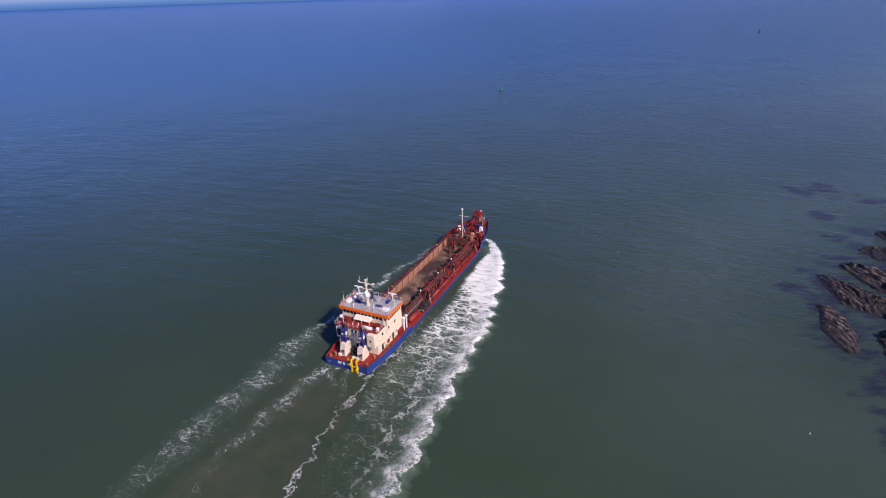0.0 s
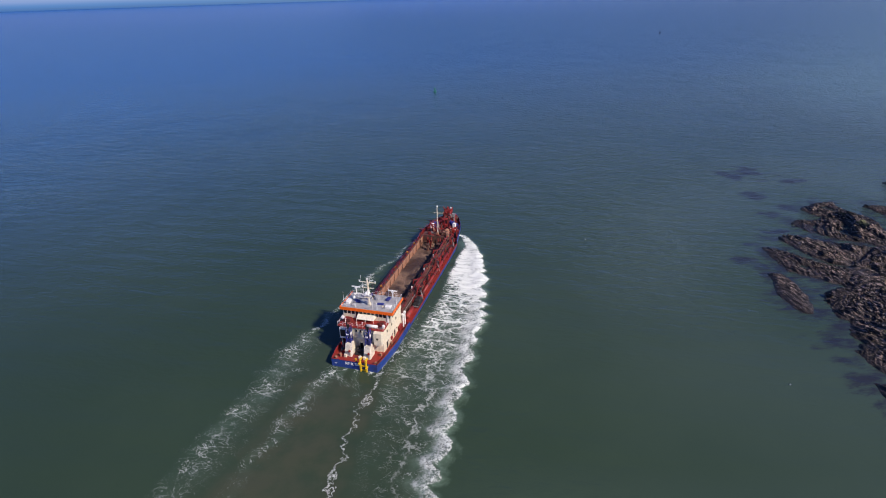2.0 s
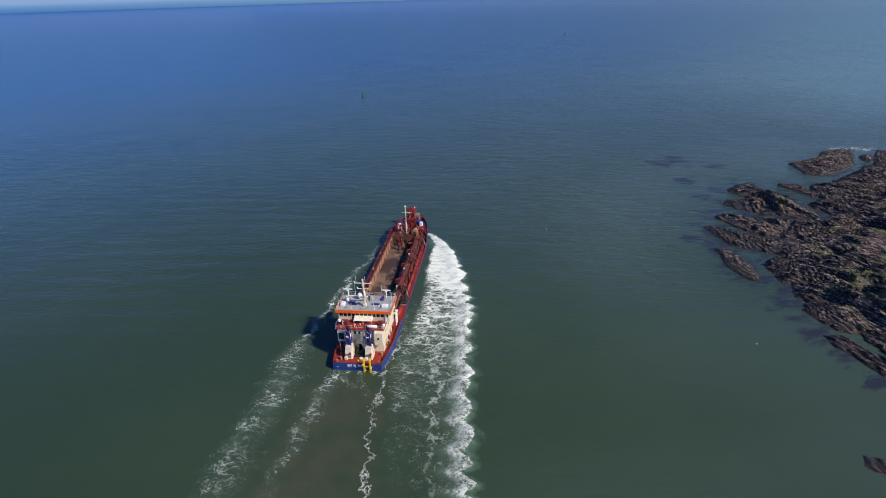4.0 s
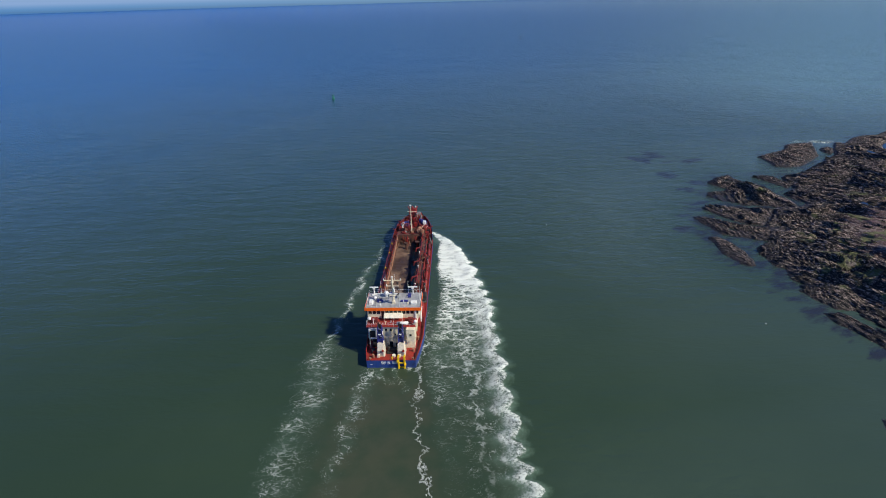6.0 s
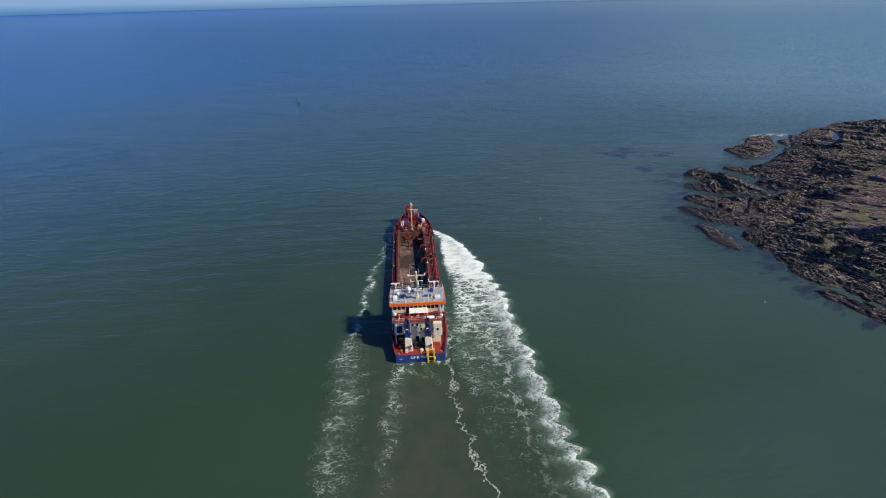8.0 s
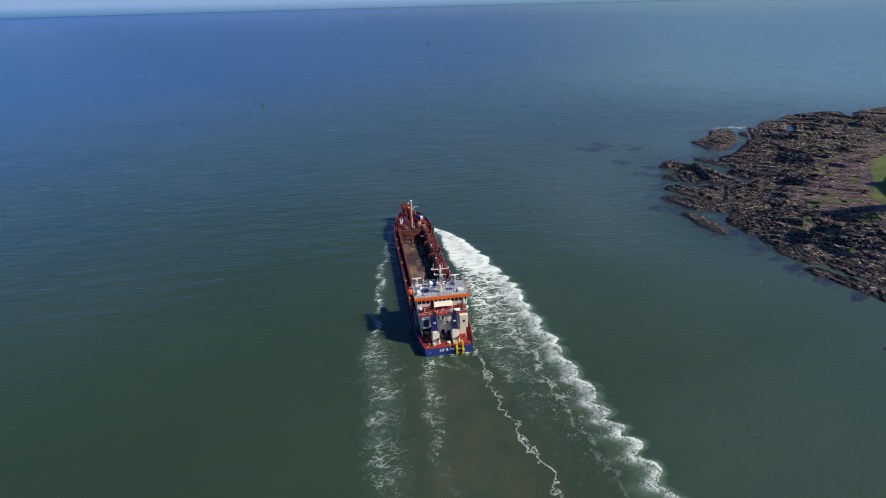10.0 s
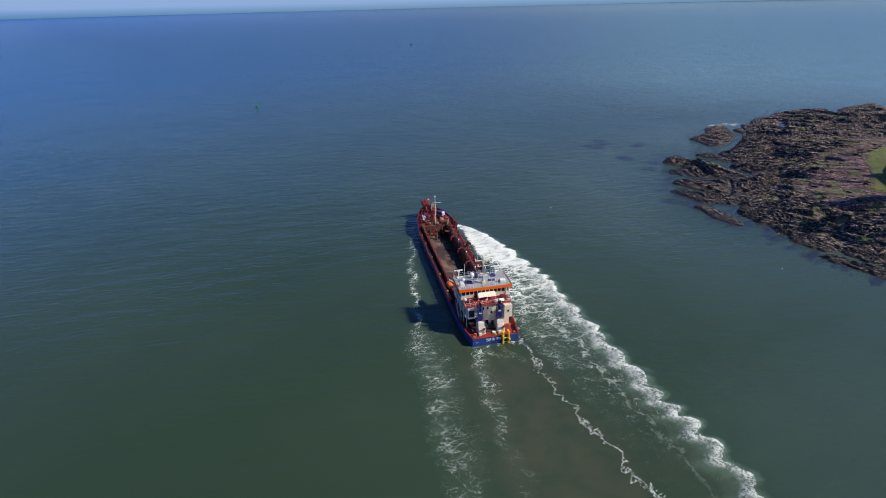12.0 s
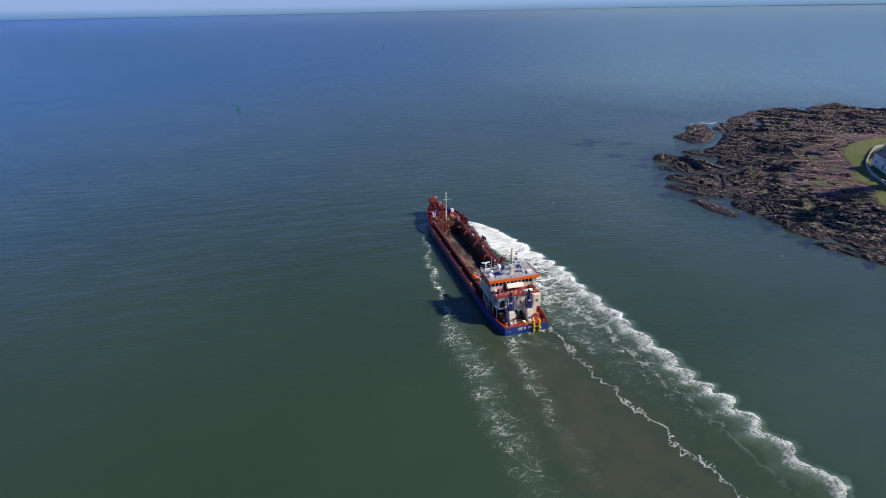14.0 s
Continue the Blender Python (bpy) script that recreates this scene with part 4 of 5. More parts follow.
for i in range(46):
    f, x, h = walk_gear.uniform(21, 68), walk_gear.uniform(3.25, 4.4), walk_gear.uniform(0.25, 1.3)
    tone = (REDGEAR, BLACK, RED, TRUNK, REDGEAR, SALMON)[i % 6]
    if i % 3 == 0:
        part("walkway_valve", tube((x, f, TOP + 0.05), (x, f, TOP + 0.1 + h), walk_gear.uniform(0.1, 0.25), 8), tone, coam_s)
    elif i % 3 == 1:
        part("walkway_box", box(x - 0.3, x + 0.3, f - 0.4, f + 0.4, TOP + 0.05, TOP + 0.1 + h * 0.6, 0.05), tone, coam_s)
    else:
        part("walkway_arm", pipe([(x, f, TOP + 0.05), (x, f, TOP + h), (x + walk_gear.uniform(-0.5, 1.2), f + walk_gear.uniform(-1.5, 1.5), TOP + h)], 0.1, 7), tone, coam_s)
# beams, overflow tower and loading pipes in the hopper
overflow = part("overflow_tower", tube((-1.7, 63.6, -0.6), (-1.7, 63.6, 3.0), 0.42, 14), TRUNK, dredger, "brown overflow tower standing in the cargo")
part("collar", tube((-1.7, 63.6, 2.9), (-1.7, 63.6, 3.1), 0.6, 14), TRUNK, overflow)
part("platform", box(1.4, 3.1, 62.9, 64.2, TOP - 0.05, TOP + 0.08, 0.02), TRUNK, overflow)
rail([(1.5, 62.9, TOP + 0.08), (3.0, 62.9, TOP + 0.08)], 0.95, 1.2, TRUNK, overflow)
load = part("loading_pipe", pipe([(3.7, 68.8, TOP + 0.6), (3.7, 52, TOP + 0.5), (3.7, 34, TOP + 0.45), (3.2, 31, TOP + 0.4)], 0.2, 10), REDGEAR, dredger, "red loading pipe along the walkway")
for y in (58, 48, 38):
    part("outlet", pipe([(3.7, y, TOP + 0.5), (2.2, y - 0.5, TOP + 0.3), (1.9, y - 0.6, TOP - 0.9)], 0.24, 8), REDGEAR, load)
for y in (26.5, 40.5, 55):
    part("sluice_rod", tube((1.2, y, 0.6), (2.9, y + 0.4, TOP + 0.4), 0.09, 6), BLACK, dredger)
    part("sluice_head", box(0.5, 1.4, y - 0.5, y + 0.5, -0.3, 0.9, 0.1), BLACK, dredger)

# ---- starboard suction gear ----
suction = part("suction_pipe", tube((6.15, 30, 2.35), (6.05, 66.5, 2.35), 0.42, 14), REDGEAR, dredger, "dark red suction pipe stowed on the side deck", True)
kids("flange", tube((0, -0.12, 0), (0, 0.12, 0), 0.56, 14), BLACK, suction, [at(6.12, f, 2.35) for f in (32.5, 38, 44, 48.5, 54, 60, 65)])
kids("saddle", box(-0.5, 0.5, -0.2, 0.2, 0, 0.85, 0.05), REDGEAR, suction, [at(6.1, f, 1.15) for f in (34, 41, 47, 53, 59)])
drag = part("draghead", box(5.0, 7.0, 28.2, 31.2, 1.16, 2.9, 0.25, taper=(0.8, 0.75)), BLACK, dredger, "black steel draghead lashed on deck")
part("visor", box(5.1, 6.9, 27.2, 28.4, 1.16, 2.3, 0.2), BLACK, drag)
kids("tooth", box(-0.08, 0.08, -0.3, 0, 0, 0.35, 0.02), STEEL, drag, [at(5.3 + 0.28 * i, 27.2, 1.5) for i in range(6)])
part("drag_hose", pipe([(5.4, 30, 2.9), (5.2, 31.5, 3.6), (5.5, 33, 3.2)], 0.12, 6), BLACK, drag)


def gantry(f, top, reach):
    """A slanted lifting frame with its sheave and ram."""
    g = part("gantry", tube((4.7, f - 1.1, 1.15), (5.6 + reach * 0.3, f - 0.5, top), 0.24, 8), REDGEAR, dredger, "dark red suction-pipe gantry frame")
    part("leg", tube((4.7, f + 1.1, 1.15), (5.6 + reach * 0.3, f + 0.5, top), 0.24, 8), REDGEAR, g)
    part("crossbar", tube((5.6 + reach * 0.3, f - 0.8, top), (5.6 + reach * 0.3, f + 0.8, top), 0.2, 8), REDGEAR, g)
    part("arm", tube((5.6 + reach * 0.3, f, top), (6.1 + reach, f, top - 0.5), 0.22, 8), REDGEAR, g)
    part("sheave", tube((5.85 + reach, f, top - 0.75), (6.25 + reach, f, top - 0.75), 0.42, 12), BLACK, g)
    part("ram", tube((6.6, f + 0.2, 1.5), (5.9, f + 0.2, top - 0.6), 0.15, 8), STEEL, g)
    part("wire", tube((6.1 + reach, f, top - 1.0), (6.15, f, 2.6), 0.035, 5), BLACK, g)
    part("winch_drum", tube((4.4, f - 2.4, 2.0), (5.8, f - 2.4, 2.0), 0.55, 12), REDGEAR, g)


gantry(31.6, 5.6, 0.2)
gantry(48.6, 5.4, 0.3)
gantry(66.2, 5.6, 0.2)
truss = part("pipe_rack", tube((5.2, 33.5, 3.6), (5.2, 64.5, 3.6), 0.11, 6), REDGEAR, dredger, "dark red truss of struts beside the pipe")
part("lower_chord", tube((5.2, 33.5, 2.2), (5.2, 64.5, 2.2), 0.1, 6), REDGEAR, truss)
kids("strut", tube((0.25, -0.5, 0), (-0.1, 0.6, 2.3), 0.11, 6), REDGEAR, truss, [at(5.2, 34 + 2.05 * i, 1.16) for i in range(15)])
kids("tie", tube((0, 0.9, 0.1), (0, -0.7, 2.1), 0.075, 6), REDGEAR, truss, [at(5.15, 34.9 + 2.05 * i, 1.16) for i in range(14)])
for k, (f, h) in enumerate([(36.5, 1.1), (43.2, 0.9), (52.0, 1.2), (57.5, 1.0), (62, 1.3)]):
    part("valve_chest", box(4.6, 5.3, f - 0.7, f + 0.7, 1.16, 1.16 + h + 0.7, 0.08), REDGEAR if k % 2 else TRUNK, dredger)
part("hydraulic_pipe", pipe([(4.75, 21, 3.2), (4.75, 40, 3.15), (4.8, 66, 3.3)], 0.09, 6), STEEL, dredger)
gear = random.Random(9)
for i in range(96):
    f = gear.uniform(29, 70)
    x, z = gear.uniform(4.65, 5.6), 1.16
    h = gear.uniform(0.8, 3.3)
    tone = (REDGEAR, RED, BLACK, REDGEAR, RED, BLACK, REDGEAR)[i % 7]
    if i % 3 == 0:
        part("deck_strut", tube((x, f, z), (x + gear.uniform(-0.3, 0.6), f + gear.uniform(-1.2, 1.2), z + h), gear.uniform(0.09, 0.2), 7), tone, dredger)
    elif i % 3 == 1:
        part("deck_chest", box(x - 0.35, x + 0.35, f - gear.uniform(0.3, 0.8), f + gear.uniform(0.3, 0.8), z, z + h * 0.6, 0.06), tone, dredger)
    else:
        part("deck_pipe", pipe([(x, f, z), (x, f, z + h * 0.8), (x + gear.uniform(-0.3, 0.7), f + gear.uniform(-1.8, 1.8), z + h * 0.8)], gear.uniform(0.09, 0.18), 7), tone, dredger)
# swell compensator drum, white vents abaft the hopper
drum = part("swell_tank", tube((5.6, 21.6, 1.95), (5.6, 25.4, 1.95), 0.72, 18), RED, dredger, "red cylindrical tank on the side deck", True)
kids("tank_end", ball((0, 0, 0), 0.71, squash=1.0), RED, drum, [at(5.6, 21.6, 1.95), at(5.6, 25.4, 1.95)])
kids("strap", tube((0, -0.08, 0), (0, 0.08, 0), 0.77, 18), REDGEAR, drum, [at(5.6, f, 1.95) for f in (22.6, 24.4)])
for x, y in ((5.9, 17.6), (5.9, 18.9)):
    v = part("vent_post", tube((x, y, 1.26), (x, y, 4.7), 0.2, 10), WHITE, dredger, "white vent post")
    part("cowl", box(x - 0.35, x + 0.35, y - 0.3, y + 0.3, 4.6, 5.1, 0.1), WHITE, v)

# ---- deckhouse ----
house = part("house_lower", box(-2.9, 5.2, 5.95, 18.4, 1.25, 4.35, 0.05), CREAM, dredger, "cream steel deckhouse")
part("house_upper", box(-2.9, 5.4, 5.8, 17.6, 4.47, 7.5, 0.05), CREAM, dredger)
part("boat_deck", box(-5.9, 5.33, 5.75, 18.6, 4.352, 4.466, 0.02), CREAM, dredger)
part("bridge_deck", box(-6.1, 5.6, 5.4, 18.0, 7.502, 7.65, 0.02), RED, dredger, "red open deck abaft the wheelhouse")
kids("pillar", tube((0, 0, 0), (0, 0, 3.1), 0.12, 8), CREAM, house, [at(-5.6, f, z) for f in (6.1, 9, 12.5, 16) for z in (1.25, 4.46)])


def opening(name, x, y, z, w, h, face, parent, material=None, label=""):
    """A pane with a frame, set into a wall that looks aft, to port or to starboard."""
    turn = {"aft": 0, "stbd": 90, "port": -90, "fwd": 180}[face]
    m = at(x, y, z, turn)
    bm = box(-w / 2 - 0.07, w / 2 + 0.07, -0.05, 0.02, -0.07, 0.0, 0.0)
    box(-w / 2 - 0.07, w / 2 + 0.07, -0.05, 0.02, h, h + 0.07, 0.0, bm)
    box(-w / 2 - 0.07, -w / 2, -0.05, 0.02, 0, h, 0.0, bm)
    box(w / 2, w / 2 + 0.07, -0.05, 0.02, 0, h, 0.0, bm)
    frame_ob = part(name, bm, CREAM, parent, label)
    frame_ob.matrix_basis = m
    part("pane", box(-w / 2, w / 2, -0.02, 0.01, 0, h, 0.0), material or PANE, frame_ob)
    return frame_ob


up = next(o for o in dredger.children if o.name == "house_upper")
opening("window", -1.5, 5.79, 6.2, 0.5, 0.7, "aft", up)
opening("window", -0.4, 5.79, 6.2, 0.5, 0.7, "aft", up)
opening("window", 0.6, 5.79, 5.0, 0.45, 0.55, "aft", up)
opening("door", -0.5, 5.94, 1.3, 0.8, 1.9, "aft", house)
# white block with a black pane, drawn as the gallery's dark open end
part("gallery_frame", box(-5.55, -3.75, 5.0, 5.78, 4.47, 7.3, 0.04), WHITE, up)
# black panes stand in for the unlit insides of openings
opening("hatch", 0.9, 5.94, 1.3, 0.7, 1.5, "aft", house, BLACK, "black panel painting the dark inside of an aft hatch")
# black block puts in the shade of the open port side
part("port_shade_block", box(-5.0, -2.93, 7.4, 12.0, 1.26, 3.9, 0.04), BLACK, house, "black block of machinery and painted shade under the boat deck")
part("pipe_bundle", box(-5.0, -3.1, 6.2, 7.38, 1.26, 2.6, 0.1), BLACK, house)
opening("hatch", -4.65, 4.99, 5.0, 1.3, 1.9, "aft", up, BLACK, "black panel painting the dark inside of the white gallery frame")
part("store_block", box(3.4, 5.42, 4.3, 5.78, 4.2, 7.5, 0.05), CREAM, up)

opening("window", 4.4, 4.29, 5.7, 0.5, 0.6, "aft", up)
for f in (8, 11, 14):
    opening("window", 5.41, f, 5.7, 0.6, 0.7, "stbd", up)
    opening("window", 5.21, f + 0.6, 2.6, 0.5, 0.5, "stbd", house)
    opening("window", -2.91, f, 5.7, 0.6, 0.7, "port", up)
# doorway darkness is a black pane, with no room behind it
opening("door", 5.21, 8.0, 1.3, 0.9, 1.95, "stbd", house, BLACK, "black panel painting the dark inside of a side doorway")
opening("door", 5.21, 13.0, 1.3, 0.9, 1.95, "stbd", house, BLACK, "black panel painting the dark inside of a side doorway")
part("side_locker_box", box(5.22, 5.75, 15.2, 17.2, 1.27, 2.5, 0.05), REDGEAR, house)
part("stbd_hose_box", box(5.22, 5.55, 10.2, 10.9, 2.0, 2.9, 0.04), RED, house)
rail([(-6.05, 9.0, 7.65), (-6.05, 5.5, 7.65), (5.55, 5.5, 7.65), (5.55, 9.0, 7.65)], 1.0, 1.3, WHITE, dredger)
rail([(-5.85, 18.4, 4.47), (-5.85, 5.85, 4.47), (-3.1, 5.85, 4.47)], 1.0, 1.4, WHITE, dredger)

# wheelhouse
bridge = part("wheelhouse", box(-6.25, 6.25, 9.2, 16.0, 7.653, 10.15, 0.05), CREAM, dredger, "cream wheelhouse with a band of dark windows")
for i in range(12):
    x = -5.55 + i * 1.01
    if i == 3:
        opening("door", x, 9.19, 7.75, 0.75, 1.95, "aft", bridge)
    else:
        opening("window", x, 9.19, 8.85, 0.78, 0.95, "aft", bridge)
for i in range(6):
    opening("window", 6.26, 9.9 + i * 1.06, 8.85, 0.8, 0.95, "stbd", bridge)
    # port panes enlarged so dark glass stands in for that wall's shade
    opening("window", -6.26, 9.9 + i * 1.06, 8.3, 0.9, 1.6, "port", bridge)
roof = part("wheelhouse_roof", box(-6.7, 6.7, 8.8, 16.4, 10.153, 10.62, 0.04), GREY, dredger, "pale grey wheelhouse roof")
part("orange_band", box(-6.78, -2.3, 8.7, 8.797, 9.98, 10.8, 0.02), ORANGE, roof, "bright orange fascia band")
part("orange_band", box(-2.26, 6.78, 8.7, 8.797, 9.98, 10.8, 0.02), ORANGE, roof, "bright orange fascia band")
part("orange_band", box(6.703, 6.8, 8.8, 16.4, 9.98, 10.8, 0.02), ORANGE, roof, "bright orange fascia band")
part("orange_band", box(-6.8, -6.703, 8.8, 16.4, 9.98, 10.8, 0.02), ORANGE, roof, "bright orange fascia band")
rail([(-6.5, 9.6, 10.62), (-6.5, 16.2, 10.62), (6.5, 16.2, 10.62), (6.5, 9.6, 10.62)], 1.0, 1.3, WHITE, roof)
rail([(-6.4, 9.1, 10.62), (-2.6, 9.1, 10.62)], 0.9, 1.2, WHITE, roof)
# awning box and life raft on the open deck
awning = part("awning", box(-2.2, 2.35, 7.6, 9.15, 8.55, 9.25, 0.06, taper=(0.97, 0.35), lean=(0, 0.45)), CANVAS, dredger, "cream canvas awning behind the wheelhouse")
kids("awning_post", tube((0, 0, 0), (0, 0, 0.95), 0.05, 6), WHITE, awning, [at(x, 7.7, 7.65) for x in (-2.1, 0.1, 2.25)])
raft = part("raft_canister", tube((1.1, 6.2, 8.15), (3.8, 6.2, 8.15), 0.36, 14), WHITE, dredger, "white life-raft canister", True)
kids("cradle", box(-0.1, 0.1, -0.3, 0.3, 0, 0.3, 0.02), STEEL, raft, [at(x, 6.2, 7.65) for x in (1.6, 3.3)])
part("searchlight", ball((5.5, 6.0, 8.7), 0.4), WHITE, dredger)
part("searchlight", ball((-5.6, 7.6, 8.6), 0.45), WHITE, dredger)
part("deck_box", box(-5.2, -3.6, 7.2, 8.4, 7.65, 8.5, 0.05), REDGEAR, dredger)
part("deck_box", box(3.6, 4.8, 7.4, 8.6, 7.65, 8.4, 0.05), REDGEAR, dredger)

# roof gear
mast = part("main_mast", tube((0, 11.2, 10.6), (0, 11.2, 17.6), 0.27, 10, r2=0.19), CREAM, dredger, "cream signal mast on the wheelhouse roof")
part("yard", tube((-2.1, 11.2, 16.9), (2.1, 11.2, 16.9), 0.13, 8), CREAM, mast)
part("yard", tube((-1.5, 11.2, 15.4), (1.5, 11.2, 15.4), 0.10, 8), CREAM, mast)
part("radar_platform", box(-0.8, 0.8, 10.1, 11.2, 13.2, 13.35, 0.02), CREAM, mast)
part("radar_scanner", box(-1.2, 1.2, 10.2, 10.45, 13.65, 13.9, 0.05), WHITE, mast)
part("mast_stay", tube((0, 11.2, 15.5), (0, 13.6, 10.7), 0.07, 6), CREAM, mast)
part("masthead_light", box(-0.2, 0.2, 11.0, 11.4, 17.6, 18.0, 0.05), WHITE, mast)
kids("signal_ball", ball((0, 0, 0), 0.3), BLACK, mast, [at(1.25, 11.2, z) for z in (16.2, 14.7, 13.2)], "black signal shape on a halyard")
part("halyard", tube((1.25, 11.2, 10.8), (1.25, 11.2, 16.9), 0.02, 4), BLACK, mast)
flag = bmesh.new()
cols = []
for i in range(9):
    a = i / 8
    y = 11.1 - 1.1 * a
    w = 0.12 * math.sin(a * 7)
    cols.append((flag.verts.new((0.35 + w, y, 15.5 - 0.45 * a)), flag.verts.new((0.42 + w, y, 14.2 - 0.6 * a))))
for a, b in zip(cols, cols[1:]):
    flag.faces.new((a[0], b[0], b[1], a[1]))
fl = part("flag", flag, WHITE, mast, "white signal flag")
mod = fl.modifiers.new("cloth", "SOLIDIFY")
mod.thickness = 0.02
for x, y in ((-5.3, 15.6), (4.4, 15.6)):
    p = part("radar_post", tube((x, y, 10.6), (x, y, 12.5), 0.14, 8), WHITE, dredger)
    part("radar_scanner", box(x - 1.15, x + 1.15, y - 0.15, y + 0.15, 12.55, 12.8, 0.05), WHITE, p)
    part("gearbox", box(x - 0.3, x + 0.3, y - 0.3, y + 0.3, 12.2, 12.56, 0.06), WHITE, p)
part("satellite_dome", ball((-2.1, 14.6, 11.5), 0.62, squash=1.15), WHITE, dredger, "white satellite dome", True)
part("dome_stand", tube((-2.1, 14.6, 10.6), (-2.1, 14.6, 11.1), 0.3, 10), WHITE, dredger)
part("satellite_dome", ball((-4.7, 12.9, 11.2), 0.42, squash=1.15), WHITE, dredger, "white satellite dome", True)
part("covered_winch", box(-4.2, -2.6, 11.4, 12.4, 10.62, 11.35, 0.2, taper=(0.8, 0.5)), NAVY, dredger, "blue canvas-covered gear")
part("covered_box", box(1.6, 3.4, 11.7, 12.4, 10.62, 10.95, 0.1), NAVY, dredger, "blue cover on the roof")
part("covered_box", tube((-0.9, 14.6, 10.62), (-0.9, 14.6, 11.7), 0.42, 12), NAVY, dredger, "blue drum on the roof")
part("roof_locker", box(4.2, 5.6, 10.4, 11.6, 10.62, 11.2, 0.06), WHITE, dredger)
part("roof_cabinet", box(-5.9, -5.0, 10.4, 12.0, 10.62, 11.4, 0.06), WHITE, dredger)
part("roof_cabinet", box(0.6, 1.3, 13.6, 14.6, 10.62, 11.5, 0.06), GREY, dredger)
part("roof_cabinet", box(3.2, 4.0, 13.8, 15.2, 10.62, 11.1, 0.06), NAVY, dredger)
part("roof_pipe", pipe([(-4.4, 10.0, 10.7), (-4.4, 13.6, 10.72), (-1.0, 13.7, 10.72)], 0.09, 6), STEEL, dredger)
part("horn_post", tube((2.6, 9.6, 10.62), (2.6, 9.6, 12.4), 0.09, 7), WHITE, dredger)
part("lamp_post", tube((-3.0, 9.5, 10.62), (-3.0, 9.5, 12.0), 0.08, 7), WHITE, dredger)
part("floodlight", box(-3.25, -2.75, 9.3, 9.6, 11.9, 12.2, 0.04), STEEL, dredger)
part("ladder", box(5.2, 5.6, 9.0, 9.1, 7.66, 10.5, 0.02), WHITE, dredger)
part("roof_hatch", box(-0.6, 0.9, 9.3, 10.1, 10.62, 10.85, 0.04), GREY, dredger)
kids("whip_antenna", tube((0, 0, 0), (0, 0, 3.6), 0.05, 5, r2=0.02), WHITE, dredger, [at(x, y, 10.6) for x, y in ((-6.2, 10.2), (3.2, 15.9), (6.2, 13.2), (-3.6, 16.1), (1.6, 9.4))], "thin white antenna")

part("mast_head", box(-0.35, 0.35, 10.9, 11.5, 16.3, 16.5, 0.03), CREAM, mast)
kids("mast_lamp", box(-0.14, 0.14, -0.14, 0.14, 0, 0.34, 0.04), WHITE, mast, [at(x, 11.2, z) for x, z in ((-2.0, 17.0), (2.0, 17.0), (-1.4, 15.5))])
kids("mast_antenna", tube((0, 0, 0), (0, 0, 1.6), 0.035, 5), WHITE, mast, [at(x, 11.2, 17.0) for x in (-1.6, 0.6)])
part("mast_foot", box(-0.4, 0.4, 10.9, 11.6, 10.62, 11.3, 0.08), CREAM, mast)
clut = random.Random(21)
for i in range(13):
    x, y = clut.uniform(-6.0, 6.0), clut.uniform(9.4, 16.0)
    if abs(x) < 0.9 and abs(y - 11.2) < 0.9:
        continue
    h = clut.uniform(0.25, 0.9)
    tone = (WHITE, STEEL, WHITE, NAVY, CREAM)[i % 5]
    if i % 3 == 0:
        part("roof_post", tube((x, y, 10.62), (x, y, 10.62 + 1.9 * h), 0.06, 6), tone, roof)
    elif i % 3 == 1:
        part("roof_box", box(x - h * 0.5, x + h * 0.4, y - 0.25, y + 0.3, 10.62, 10.62 + h * 0.8, 0.05), tone, roof)
    else:
        part("roof_conduit", pipe([(x, y, 10.68), (x + clut.uniform(-2, 2), y, 10.68), (x + clut.uniform(-1, 1), y + clut.uniform(-1, 1), 10.9)], 0.06, 6), tone, roof)
for i in range(5):
    x, y, h = clut.uniform(-5.6, 5.2), clut.uniform(5.8, 7.3), clut.uniform(0.3, 1.0)
    if i % 2:
        part("deck_locker", box(x - 0.35, x + 0.35, y - 0.2, y + 0.25, 7.66, 7.66 + h, 0.05), (WHITE, REDGEAR, STEEL, CREAM)[i % 4], dredger)
    else:
        part("vent_pipe", pipe([(x, y, 7.66), (x, y, 7.66 + 1.3 * h), (x + 0.3, y - 0.2, 7.66 + 1.3 * h)], 0.10, 7), (WHITE, CREAM)[i % 4 // 2], dredger)

